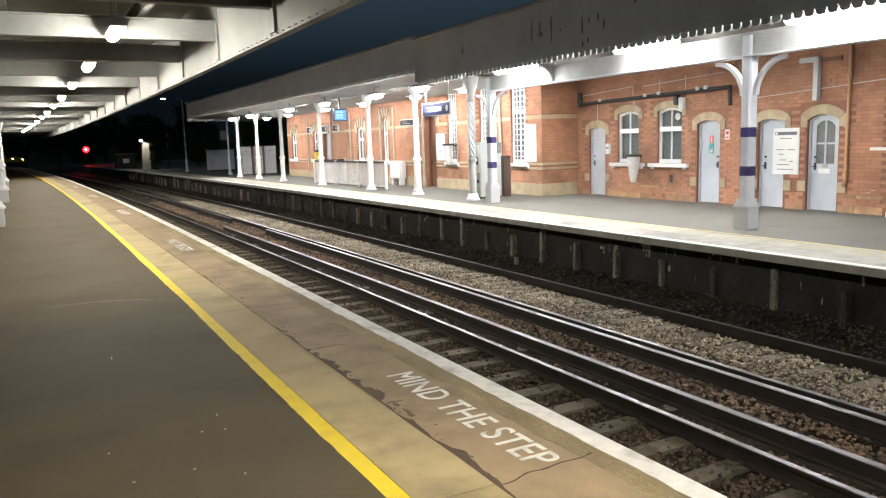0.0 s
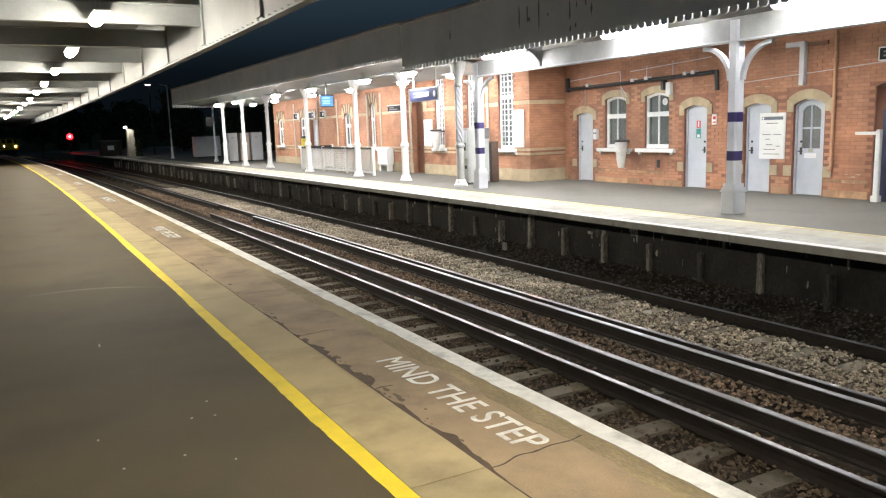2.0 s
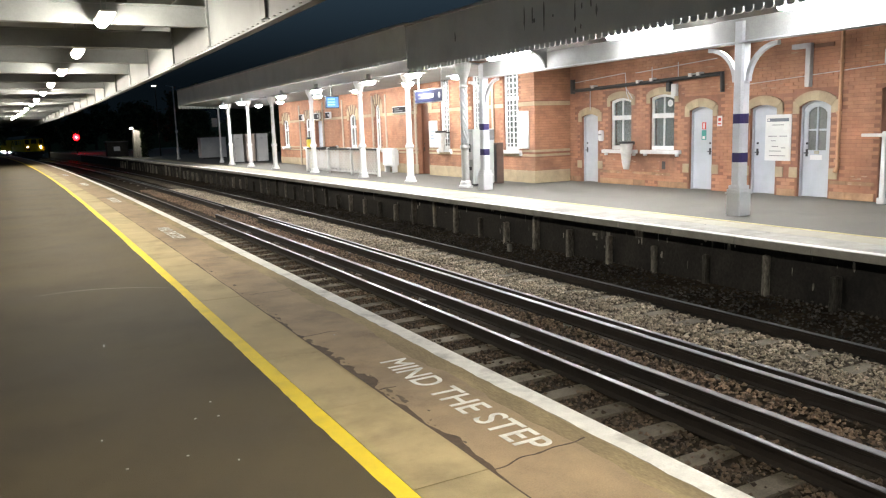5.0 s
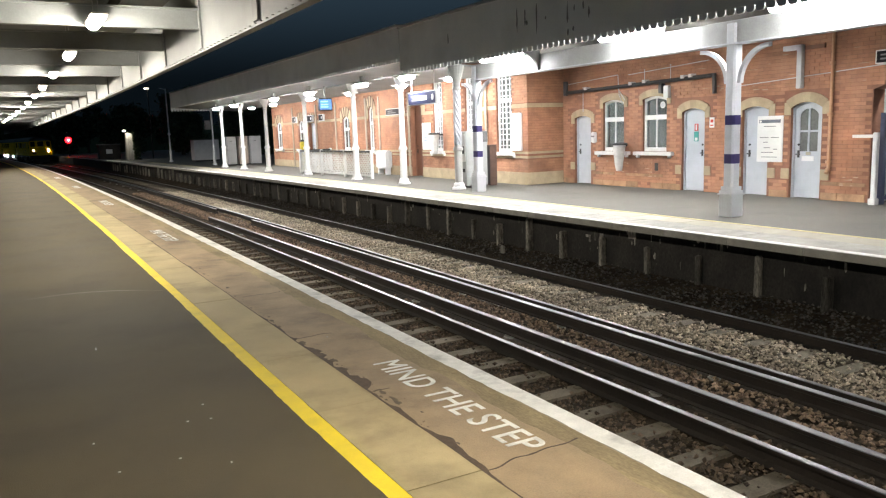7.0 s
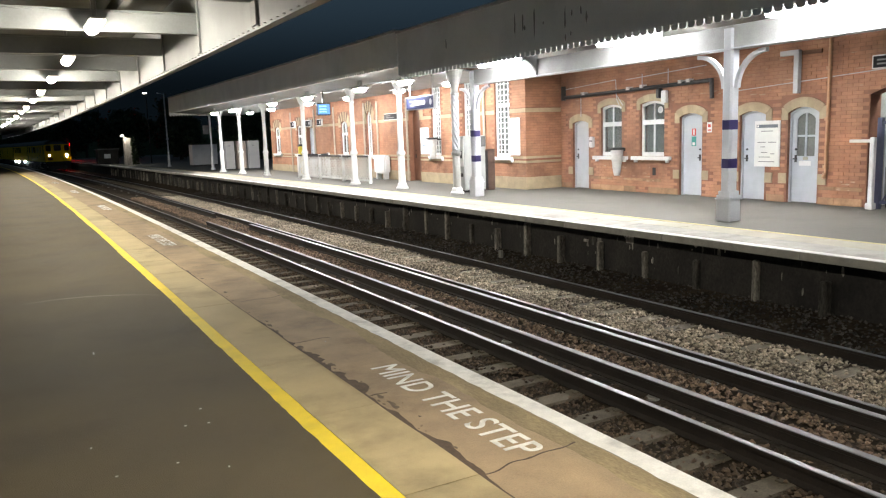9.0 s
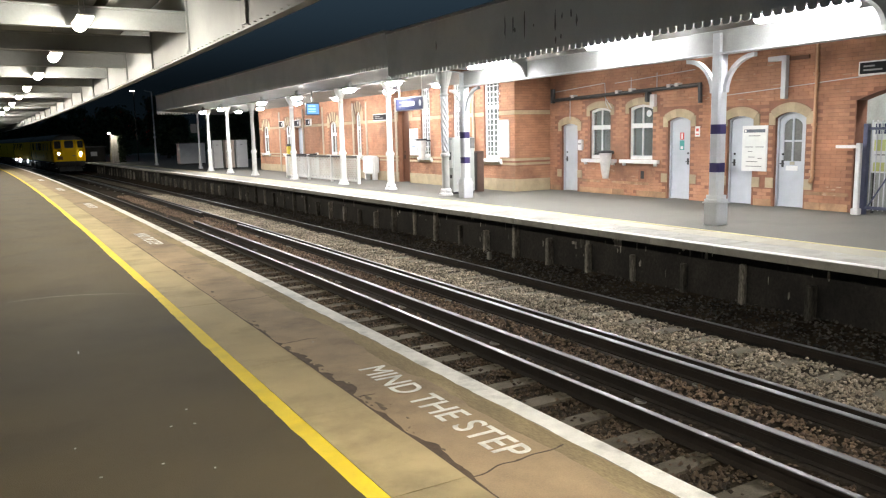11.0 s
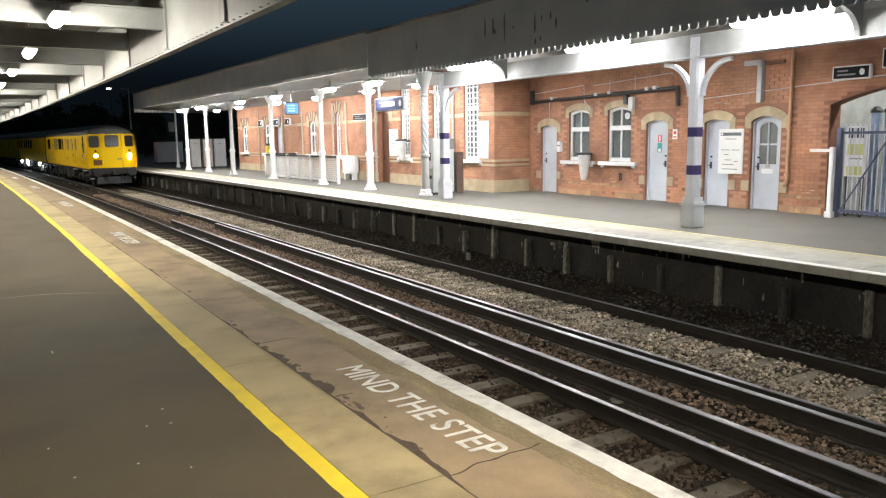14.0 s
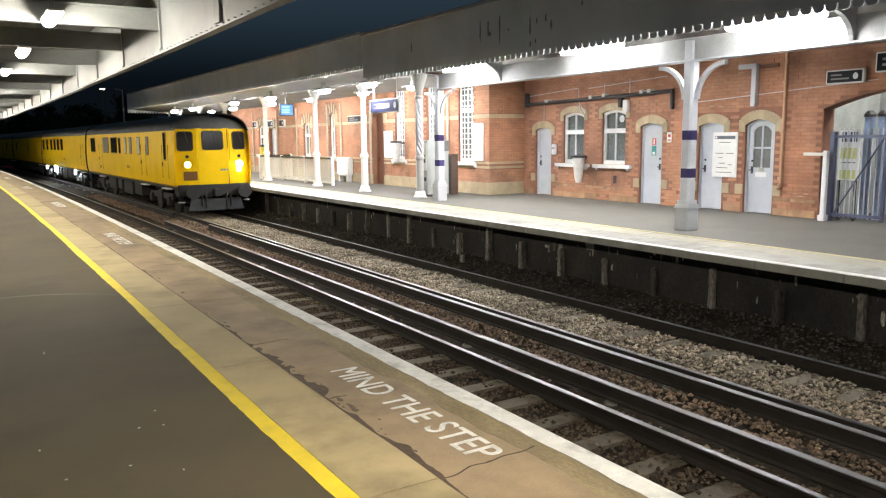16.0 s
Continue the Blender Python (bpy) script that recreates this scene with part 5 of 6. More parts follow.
p = thing("service_pipe", "thick black pipe along the brick wall", "pipe", kind="structure")
part("run", rod((WING_X - 0.1, 18.2, 2.62), (WING_X - 0.1, 12.68, 2.72), 0.047, 12), BLACK, p)
part("drop", rod((WING_X - 0.1, 12.68, 2.76), (WING_X - 0.1, 12.66, 2.3), 0.05, 12), BLACK, p)
part("drop", rod((WING_X - 0.1, 18.15, 2.55), (WING_X - 0.1, 18.15, 2.95), 0.07, 12), BLACK, p)
for y, z in ((17.2, 2.68), (15.4, 2.7), (14.9, 2.72), (13.6, 2.74), (13.35, 2.75)):
    part("pipe_clip", box(WING_X - 0.17, WING_X - 0.008, y - 0.05, y + 0.05, z - 0.03, z + 0.05), WHITE_PAINT, p)
p = thing("conduit", "thin white conduits fixed to the brickwork", "conduit", kind="structure")
for a, b in (((18.2, 2.86), (16.0, 2.98)), ((16.0, 2.98), (15.95, 2.45)), ((15.95, 2.45), (15.8, 2.2)), ((16.0, 2.62), (15.72, 2.3)), ((15.6, 2.95), (12.9, 3.08)), ((15.0, 2.7), (15.0, 3.05)), ((14.1, 2.7), (14.1, 3.1)),
             ((9.7, 2.56), (7.9, 2.66)), ((12.2, 2.42), (9.8, 2.55)), ((17.45, 2.05), (17.45, 2.75))):
    part("conduit_run", rod((WING_X - 0.03, *a), (WING_X - 0.03, *b), 0.009, 6), COLUMN_GREY, p)
p = thing("duct", "square grey duct bent along the wall", "duct", kind="structure")
part("across", box(WING_X - 0.12, WING_X - 0.008, 10.44, 10.86, 3.06, 3.16, 0.005), COLUMN_GREY, p)
part("down", box(WING_X - 0.12, WING_X - 0.008, 10.42, 10.53, 2.28, 3.155, 0.005), COLUMN_GREY, p)
part("run", box(WING_X - 0.05, WING_X - 0.008, 9.95, 10.4, 3.05, 3.13, 0.005), BRICK_PAINT, p, "brick-coloured duct run")
p = thing("downpipe", "orange painted downpipe on the brick wall", "pipe", kind="structure")
part("pipe", rod((WING_X - 0.055, 9.76, 3.6), (WING_X - 0.055, 9.76, 0.62), 0.032, 12), TERRACOTTA_PIPE, p)
part("shoe", rod((WING_X - 0.07, 9.76, 0.64), (WING_X - 0.12, 9.76, 0.55), 0.045, 12), TERRACOTTA_PIPE, p)
for z in (0.75, 1.7, 2.7):
    part("collar", rod((WING_X - 0.07, 9.76, z), (WING_X - 0.07, 9.76, z + 0.06), 0.055, 12), TERRACOTTA_PIPE, p)


def hanging_sign(x, y0, y1, z0, z1, label, face=SIGN_BLACK):
    s = thing("direction_sign", label, "sign", pose(x, (y0 + y1) / 2, z0))
    w, h = (y1 - y0) / 2, z1 - z0
    part("frame", box(-0.05, 0.05, -w, w, 0, h, 0.008), WHITE_PAINT, s)
    part("panel", box(-0.056, -0.05, -w + 0.03, w - 0.03, 0.025, h - 0.025), face, s)
    if w > 0.55 or x > 12.9 and w > 0.33 and y0 < 20:
        part("print_bar", box(-0.06, -0.056, w * 0.15, w * 0.72, h * 0.58, h * 0.7), INK, s)
        part("print_bar", box(-0.06, -0.056, -w * 0.25, w * 0.72, h * 0.3, h * 0.42), INK, s)
    part("pictogram", poly_x([(-w + 0.09 + h * (0.25 + 0.2 * math.cos(k * 0.785)), h * (0.5 + 0.24 * math.sin(k * 0.785))) for k in range(8)], -0.06, -0.056), COLUMN_GREY, s)
    return s


hanging_sign(WING_X - 0.058, 8.13, 8.87, 2.62, 2.88, "black direction sign in a white frame above the gateway")
hanging_sign(WING_X - 0.058, 7.0, 7.93, 2.78, 3.14, "black direction sign in a white frame")
hanging_sign(MAIN_X - 0.058, 26.35, 27.85, 2.31, 2.57, "black direction sign on the house wall")
s = hanging_sign(10.5, 19.05, 20.77, 2.42, 2.8, "navy station sign in a white frame hanging from the canopy", NAVY_SIGN)
part("name_bar", box(-0.064, -0.06, -0.35, 0.4, 0.13, 0.25), WHITE_PAINT, s)
for k in (-0.7, 0.7):
    part("hanger", rod((0, k, 0.38), (0, k, 1.55), 0.015, 6), WHITE_PAINT, s)
for y0, y1 in ((38.9, 39.5), (36.4, 37.4), (34.9, 35.5)):
    hanging_sign(MAIN_X - 0.058, y0, y1, 2.3, 2.62, "small black sign on the house wall")

p = thing("poster_case", "white framed poster on the house wall", "notice board", pose(MAIN_X, 24.6, 1.0))
part("frame", box(-0.06, -0.01, -0.3, 0.3, 0, 0.95, 0.01), WHITE_PAINT, p)
part("sheet", box(-0.065, -0.06, -0.25, 0.25, 0.06, 0.88), POSTER, p)
for z in (0.3, 0.42, 0.55, 0.7):
    part("print_bar", box(-0.068, -0.065, -0.15, 0.15, z, z + 0.04), mat("blue_print_%d" % int(z * 100), (0.3, 0.38, 0.45), 0.6, bump=0), p)
p = thing("notice_case", "plain white notice board beside the tall window", "notice board", pose(MAIN_X, 18.92, 1.0))
part("frame", box(-0.07, -0.01, -0.27, 0.27, 0, 1.1, 0.012), WHITE_PAINT, p)
part("sheet", box(-0.075, -0.07, -0.23, 0.23, 0.05, 1.05), POSTER, p)

p = thing("house_pipes", "pale downpipes on the station house wall", "pipe", kind="structure")
for y in (20.55, 22.5, 25.95, 28.6, 29.95, 33.4, 36.0, 39.6):
    part("pipe", rod((MAIN_X - 0.06, y, 0.0), (MAIN_X - 0.06, y, 3.1), 0.04, 10), CREAM_PIPE, p)

# ---- gateway with an iron gate ----
tagged(part("gateway_wall", box(WING_X + 0.35, 18.4, 8.95, 9.15, 0, 4.0), mat("pale_plaster", (0.42, 0.44, 0.4), 0.85, var=0.2, scale=2, fine=50)), "pale plastered side wall inside the gateway", "wall", kind="structure")
tagged(part("gateway_wall_rear", box(16.4, 16.6, 3.0, 8.95, 0, 4.0), mat("pale_plaster_rear", (0.42, 0.44, 0.42), 0.85, var=0.2, scale=2, fine=50)), "pale plastered wall beyond the gateway", "wall", kind="structure")
g = thing("iron_gate", "blue-grey iron bar gate in the gateway", "gate", pose(14.3, 8.62, 0))
IRON = mat("blue_grey_iron", (0.09, 0.1, 0.17), 0.5, var=0.1, scale=4, fine=50)
part("gate_post", box(-0.05, 0.05, -0.03, 0.06, 0, 1.72, 0.006), IRON, g)
part("top_rail", box(-0.02, 0.02, -0.98, 0.0, 1.6, 1.65), IRON, g)
part("bottom_rail", box(-0.02, 0.02, -0.98, 0.0, 0.1, 0.16), IRON, g)
part("closing_stile", box(-0.03, 0.03, -1.03, -0.97, 0.05, 1.68, 0.006), IRON, g)
# bars given pale grey in place of the light falling on them
for i in range(10):
    part("bar", rod((0, -0.09 - 0.092 * i, 0.08), (0, -0.09 - 0.092 * i, 1.78), 0.011, 6), COLUMN_GREY, g)
part("brace", rod((-0.025, -0.08, 0.14), (-0.025, -0.96, 1.6), 0.016, 8), IRON, g)
p = thing("gate_stop", "white post with a horizontal wall bar", "post", pose(14.15, 8.68, 0))
part("post", box(-0.045, 0.045, -0.045, 0.045, 0, 1.36, 0.01), WHITE_PAINT, p)
part("wall_bar", box(0.0, 0.06, 0.0, 0.48, 1.26, 1.32, 0.006), WHITE_PAINT, p)
part("foot", box(-0.07, 0.07, -0.07, 0.07, 0, 0.12, 0.01), WHITE_PAINT, p)
p = thing("yellow_notice", "yellow and white notice board behind the gate", "notice board", pose(14.6, 8.48, 0.78))
part("frame", box(-0.03, 0.0, -0.21, 0.21, 0, 0.97, 0.01), WHITE_PAINT, p)
part("sheet", box(-0.035, -0.03, -0.16, 0.16, 0.03, 0.2), YELLOW_SIGN, p, "yellow printed sheet")
part("sheet", box(-0.035, -0.03, -0.16, 0.16, 0.42, 0.63), YELLOW_SIGN, p, "yellow printed sheet")
part("print_bar", box(-0.036, -0.03, -0.14, 0.14, 0.335, 0.355), INK, p)
for k in range(6):
    for z in (0.74, 0.86):
        part("heading_bar", box(-0.035, -0.03, -0.16 + 0.055 * k, -0.125 + 0.055 * k, z, z + 0.075), NAVY_SIGN, p)
part("leg", box(-0.02, 0.02, -0.17, -0.13, -0.78, 0.02), BLACK, p)
part("leg", box(-0.02, 0.02, 0.13, 0.17, -0.78, 0.02), BLACK, p)
for y in (8.41, 8.15):
    p = thing("barrier_post", "pale blue square post with a black cap", "post", pose(15.1, y, 0))
    part("post", box(-0.07, 0.07, -0.07, 0.07, 0, 2.0, 0.01), mat("pale_blue_%d" % int(y * 100), (0.3, 0.4, 0.6), 0.5), p)
    part("cap", lathe([(0.11, 2.0), (0.11, 2.05), (0.05, 2.12)], 12), BLACK, p)

# ---- things on the far platform ----
t = thing("ticket_machine", "grey and white ticket machine beside a column", "ticket machine", pose(11.7, 19.25, 0))
GREYM = mat("grey_cabinet", (0.42, 0.44, 0.42), 0.5, var=0.06, scale=3, fine=60)
part("cabinet", box(-0.36, 0.36, -0.28, 0.28, 0.06, 1.62, 0.015), GREYM, t)
part("plinth", box(-0.34, 0.34, -0.26, 0.26, 0, 0.06), BLACK, t)
part("fascia_panel", box(-0.375, -0.36, -0.25, 0.25, 0.75, 1.55, 0.005), WHITE_PAINT, t)
part("display", box(-0.385, -0.375, -0.18, 0.12, 0.98, 1.2), BLACK, t)
part("slot_panel", box(-0.37, -0.36, -0.2, 0.2, 0.45, 0.55), BLACK, t)
part("top_panel", box(0.05, 0.365, -0.29, -0.28, 1.3, 1.6), mat("dark_grey_panel", (0.16, 0.16, 0.16), 0.5), t)
part("side_panel", box(-0.3, 0.33, -0.288, -0.28, 0.1, 1.28), GREYM, t)
b = thing("dark_brown_box", "narrow dark brown box against the wall", "cabinet", pose(12.45, 19.35, 0))
part("body", box(-0.12, 0.12, -0.1, 0.1, 0, 1.2, 0.01), mat("dark_brown_box_colour", (0.1, 0.06, 0.045), 0.6), b)
part("door", box(-0.127, -0.12, -0.08, 0.08, 0.05, 1.15), BLACK, b)

# a low white lattice fence on the platform
def lattice_fence(x0, y0, x1, y1, label):
    n = Vector((x1 - x0, y1 - y0, 0))
    run = n.length
    f = thing("lattice_fence", label, "fence", pose(x0, y0, 0, 0, 0, math.degrees(math.atan2(n.y, n.x)) - 90))
    part("top_rail", box(-0.05, 0.05, 0, run, 0.95, 1.02, 0.01), BLACK, f, "dark top rail")
    part("bottom_rail", box(-0.03, 0.03, 0, run, 0.08, 0.14), WHITE_PAINT, f)
    k = max(1, int(run / 1.8))
    for i in range(k + 1):
        part("post", box(-0.05, 0.05, run * i / k - 0.05, run * i / k + 0.05, 0, 1.05, 0.01), WHITE_PAINT, f)
    y = -0.8
    slat = {}
    while y < run:
        for s in (-1, 1):
            a, b = (y, 0.14), (y + 0.8, 0.94)
            if s < 0:
                a, b = (y, 0.94), (y + 0.8, 0.14)
            ya, za, yb, zb = a[0], a[1], b[0], b[1]
            if ya < 0:
                za += (0 - ya) * (zb - za) / (yb - ya)
                ya = 0
            if yb > run:
                zb = za + (run - ya) * (zb - za) / (yb - ya)
                yb = run
            part("slat", poly_x([(ya, za - 0.024), (yb, zb - 0.024), (yb, zb + 0.024), (ya, za + 0.024)], 0.006 * s - 0.005, 0.006 * s + 0.005), WHITE_PAINT, f)
        y += 0.145
    return f


lattice_fence(11.35, 25.7, 11.1, 32.8, "low white lattice fence with a dark top rail")
lattice_fence(11.1, 32.9, 12.6, 33.1, "short white lattice fence return")
# white box imitates a bright glare at the wall; its feet are invented
c = thing("white_glare_box", "white box standing in for a glare spot at the house wall", "cabinet", pose(12.95, 28.1, 0))
part("body", box(-0.14, 0.14, -0.52, 0.52, 0.22, 0.95, 0.06), WHITE_PAINT, c)
part("foot", box(-0.1, 0.1, -0.4, -0.3, 0, 0.23), WHITE_PAINT, c)
part("foot", box(-0.1, 0.1, 0.3, 0.4, 0, 0.23), WHITE_PAINT, c)
g = thing("grit_bin", "yellow bin with a dark lid by the doorway", "bin", pose(12.3, 36.0, 0))
part("body", box(-0.12, 0.12, -0.12, 0.12, 0, 1.35, 0.03), mat("bin_yellow", (0.75, 0.6, 0.05), 0.5), g)
part("lid", box(-0.13, 0.13, -0.13, 0.13, 1.35, 1.45, 0.03), BLACK, g)

d = thing("display_screen", "lit blue departure screen under the canopy", "screen", pose(10.57, 28.0, 2.6))
part("housing", box(-0.27, 0.27, 0.0, 0.14, -0.04, 0.43, 0.015), BLACK, d)
part("display", box(-0.235, 0.235, -0.006, 0.0, 0.0, 0.38), SCREEN, d, "blue lit panel")
for z in (0.08, 0.17, 0.28):
    part("print_bar", box(-0.18, 0.1, -0.01, -0.006, z, z + 0.04), mat("screen_text_%d" % int(z * 100), (0.1, 0.3, 0.5), 0.4, bump=0, emit=(0.2, 0.6, 0.9), strength=1.2), d)
part("hanger", rod((0, 0.07, 0.43), (0, 0.07, 1.38), 0.03, 8), BLACK, d)

for i, (x0, x1) in enumerate(((11.27, 11.86), (12.03, 12.57), (12.68, 13.38))):
    c = thing("store_cabinet", "tall pale metal cabinet at the end of the house", "cabinet", pose((x0 + x1) / 2, 47.0, 0), "store cabinets")
    w = (x1 - x0) / 2
    part("body", box(-w, w, 0, 0.5, 0.05, 1.72, 0.015), mat("cabinet_white_%d" % i, (0.5, 0.5, 0.49) if i != 1 else (0.5, 0.41, 0.34), 0.5, var=0.08, scale=1.5, fine=40), c)
    part("base", box(-w + 0.03, w - 0.03, 0.03, 0.47, 0, 0.05), BLACK, c)
    part("door_gap", box(-w + 0.04, -w + 0.05, -0.004, 0.0, 0.1, 1.66), BLACK, c)
    part("print_bar", box(-0.08, 0.06, -0.006, 0.0, 1.42, 1.46), INK, c)
c = thing("relay_box", "grey equipment hut at the platform end", "hut", pose(*on_line(13.4, 58), 0))
part("body", box(-0.9, 0.9, -0.6, 0.6, 0.1, 1.55, 0.02), COLUMN_GREY, c)
part("roof", box(-0.95, 0.95, -0.65, 0.65, 1.55, 1.62), TRAIN_ROOF, c)
part("base", box(-0.85, 0.85, -0.55, 0.55, 0, 0.1), BLACK, c)


def lamp_post(d, y, h, label, sign=False):
    p = thing("platform_post", label, "post", pose(*on_line(d, y), 0))
    part("pole", lathe([(0.09, 0), (0.09, 0.8), (0.055, 0.9), (0.05, h)], 12), COLUMN_GREY, p)
    part("base", lathe([(0.14, 0), (0.14, 0.1), (0.1, 0.16)], 12), COLUMN_GREY, p)
    if sign:
        part("sign_plate", box(-0.45, -0.08, -0.02, 0.0, 2.2, 2.75), BLACK, p, "dull dark number plate")
        part("sign_arm", box(-0.45, 0.0, 0.0, 0.03, 2.45, 2.5), COLUMN_GREY, p)
    else:
        part("collar", lathe([(0.1, 2.0), (0.1, 2.15)], 12), COLUMN_GREY, p)
        part("arm", rod((0, 0, h - 0.05), (-0.5, 0, h + 0.05), 0.025, 8), COLUMN_GREY, p)
    return p


lamp_post(11.55, 48.5, 3.6, "grey post with a square sign at the canopy end", True)
lamp_post(11.35, 60.0, 5.4, "tall thin grey post on the dark platform")
STAINED_PLASTER = mat("pale_stained_plaster", (0.46, 0.43, 0.39), 0.9, var=0.5, scale=2.2, fine=30, bump=0.5, stretch=(1, 1, 0.3), stain=0.6, stain_scale=1.6)
h = thing("brick_pier", "pale stained pier grown over with creeper beyond the platform", "pier", pose(*on_line(10.75, 73), 0))
part("pier", poly_y([(-0.4, 0), (0.62, 0), (0.55, 1.5), (0.42, 2.05), (0.2, 2.3), (-0.3, 2.42)], -0.5, 0.5), STAINED_PLASTER, h)
rng = np.random.default_rng(12)
vs, fs = [], []
for i in range(700):
    z = 2.3 * rng.random()
    c = np.array([0.25 + 0.45 * rng.random() * (1.2 - z / 3.2), -0.55 - 0.12 * rng.random(), z])
    a, b = rng.normal(size=3) * 0.07, rng.normal(size=3) * 0.05
    k = len(vs)
    vs += [tuple(c - a), tuple(c + b), tuple(c + a), tuple(c - b)]
    fs.append((k, k + 1, k + 2, k + 3))
part("creeper", (vs, [], fs), LEAF, h, "dark creeper leaves")
part("lamp_arm", rod((-0.35, -0.5, 2.5), (-0.5, -0.9, 2.6), 0.03, 8), BLACK, h)
part("wall_lamp", box(-0.6, -0.4, -1.0, -0.8, 2.5, 2.58, 0.02), TUBE_NEAR, h, "lit lamp on the pier")
h = thing("platform_hut", "dim low hut at the platform end", "hut", pose(*on_line(9.9, 79), 0))
part("wall", box(-0.9, 0.9, -1, 1, 0, 1.35, 0.02), DARK_WALL, h)
part("roof", box(-1.0, 1.0, -1.1, 1.1, 1.35, 1.45), TRAIN_ROOF, h)
part("notice", box(-0.35, 0.2, -1.02, -1.0, 0.55, 0.95), COLUMN_GREY, h)

# ---- the red signal ----
s = thing("colour_light_signal", "railway signal showing a red light", "signal", pose(6.34, 110.0, -1.1))
part("post", lathe([(0.09, 0), (0.08, 2.6)], 12), TRAIN_UNDER, s)
part("head", box(-0.25, 0.25, 0.0, 0.25, 2.6, 3.9, 0.03), TRAIN_UNDER, s)
part("backboard", box(-0.4, 0.4, -0.02, 0.0, 2.5, 4.0, 0.03), TRAIN_UNDER, s)
# lens drawn oversize, with a pale disc on it, to imitate the lamp's glare
part("red_lens", rod((0, -0.06, 3.12), (0, -0.02, 3.12), 0.36, 24), SIGNAL_RED, s, "glowing red lens")
part("lens_core", rod((0, -0.07, 3.12), (0, -0.06, 3.12), 0.1, 18), mat("lit_glare_disc", (1, 0.3, 0.3), 0.3, var=0.0, bump=0, emit=(1.0, 0.2, 0.22), strength=30), s, "pale disc imitating glare in front of the lens")
part("lens", rod((0, -0.06, 3.6), (0, -0.02, 3.6), 0.13, 16), TRAIN_GLASS, s)
part("hood", poly_y([(-0.24, 3.12), (0.24, 3.12), (0.24, 3.4), (-0.24, 3.4)], -0.02, -0.01), TRAIN_UNDER, s)


# ---- dark trees added beyond the platforms to black out the low sky ----
def tree(x, y, h, seed):
    rng = np.random.default_rng(seed)
    t = thing("tree", "added dark tree that blacks out the low sky", "tree", pose(x, y, -1.3), "trees beyond the platforms")
    bm = lathe([(0.28, 0), (0.2, h * 0.25), (0.12, h * 0.5), (0.04, h * 0.85)], 8)
    for i in range(7):
        a = rng.random() * 6.28
        z = h * (0.25 + 0.5 * rng.random())
        rod((0, 0, z), (math.cos(a) * h * 0.2, math.sin(a) * h * 0.2, z + h * 0.15), 0.05, 6, bm)
    part("trunk", bm, TRUNK, t)
    k = 8000
    clump = rng.normal(size=(26, 3)) * np.array([h * 0.16, h * 0.16, h * 0.17]) + np.array([0, 0, h * 0.62])
    c = clump[rng.integers(0, 26, k)] + rng.normal(size=(k, 3)) * h * 0.05
    a = rng.normal(size=(k, 3))
    a /= np.linalg.norm(a, axis=1)[:, None]
    b = np.cross(a, rng.normal(size=(k, 3)))
    b /= np.linalg.norm(b, axis=1)[:, None]
    s = (0.14 + 0.14 * rng.random((k, 1)))
    v = np.stack([c - a * s, c + b * s * 0.6, c + a * s, c - b * s * 0.6], 1).reshape(-1, 3)
    part("crown", (v.tolist(), [], [(4 * i, 4 * i + 1, 4 * i + 2, 4 * i + 3) for i in range(k)]), LEAF, t)


random.seed(5)
for i, (x, y, h) in enumerate(((14, 86, 9), (18, 74, 10), (9, 100, 11), (12, 112, 13), (6, 128, 12), (2, 140, 13), (9, 140, 14), (-3, 160, 13), (-8, 185, 14), (-14, 205, 14), (-20, 215, 15), (19, 62, 11), (22, 88, 14), (17, 105, 15), (-30, 210, 15), (-24, 190, 13), (-12, 150, 12))):
    tree(x + 2, y, h * 0.62, i)

p = thing("far_lamp", "distant lit lamp on a tall post", "street lamp", pose(11.25, 75, -1.3))
part("pole", lathe([(0.07, 0), (0.04, 7.6)], 10), TRAIN_UNDER, p)
part("lamp_head", box(-0.3, 0.1, -0.1, 0.1, 7.58, 7.66, 0.02), mat("lit_far_lamp", (1, 1, 1), 0.4, var=0, bump=0, emit=(1, 0.9, 0.75), strength=3), p, "lit lamp head")

vs, fs = [], []
for i in range(25):
    x = -0.05 + 1.35 * i / 24
    y, w = 9.37 - 0.4 * (x - 0.35) ** 2 - 0.08 * x * x, 0.003 + 0.007 * math.sin(math.pi * i / 24)
    vs += [(x, y - w, 0.003), (x, y + w, 0.003)]
    if i:
        fs.append((2 * i - 2, 2 * i, 2 * i + 1, 2 * i - 1))
tagged(part("pale_scratch", (vs, [], fs), mat("pale_scuff", (0.3, 0.28, 0.23), 0.7, var=0.3, scale=9, fine=80), near), "thin pale scratch across the asphalt")
# unseen bank, added to hide sky glow left between the trees
rng = np.random.default_rng(77)
vs, fs = [], []
for i in range(60):
    x = -150 + 5 * i
    for k, (dy, hh) in enumerate(((0, 0), (3, 5.5), (9, 9.0), (20, 0))):
        vs.append((x, 228 + dy + 3 * rng.random(), -1.4 + hh * (0.75 + 0.5 * rng.random())))
    if i:
        for k in range(3):
            fs.append((4 * i - 4 + k, 4 * i + k, 4 * i + k + 1, 4 * i - 3 + k))
tagged(part("wooded_bank", (vs, [], fs), LEAF), "added dark bank that closes off the low sky", "bank", kind="structure")

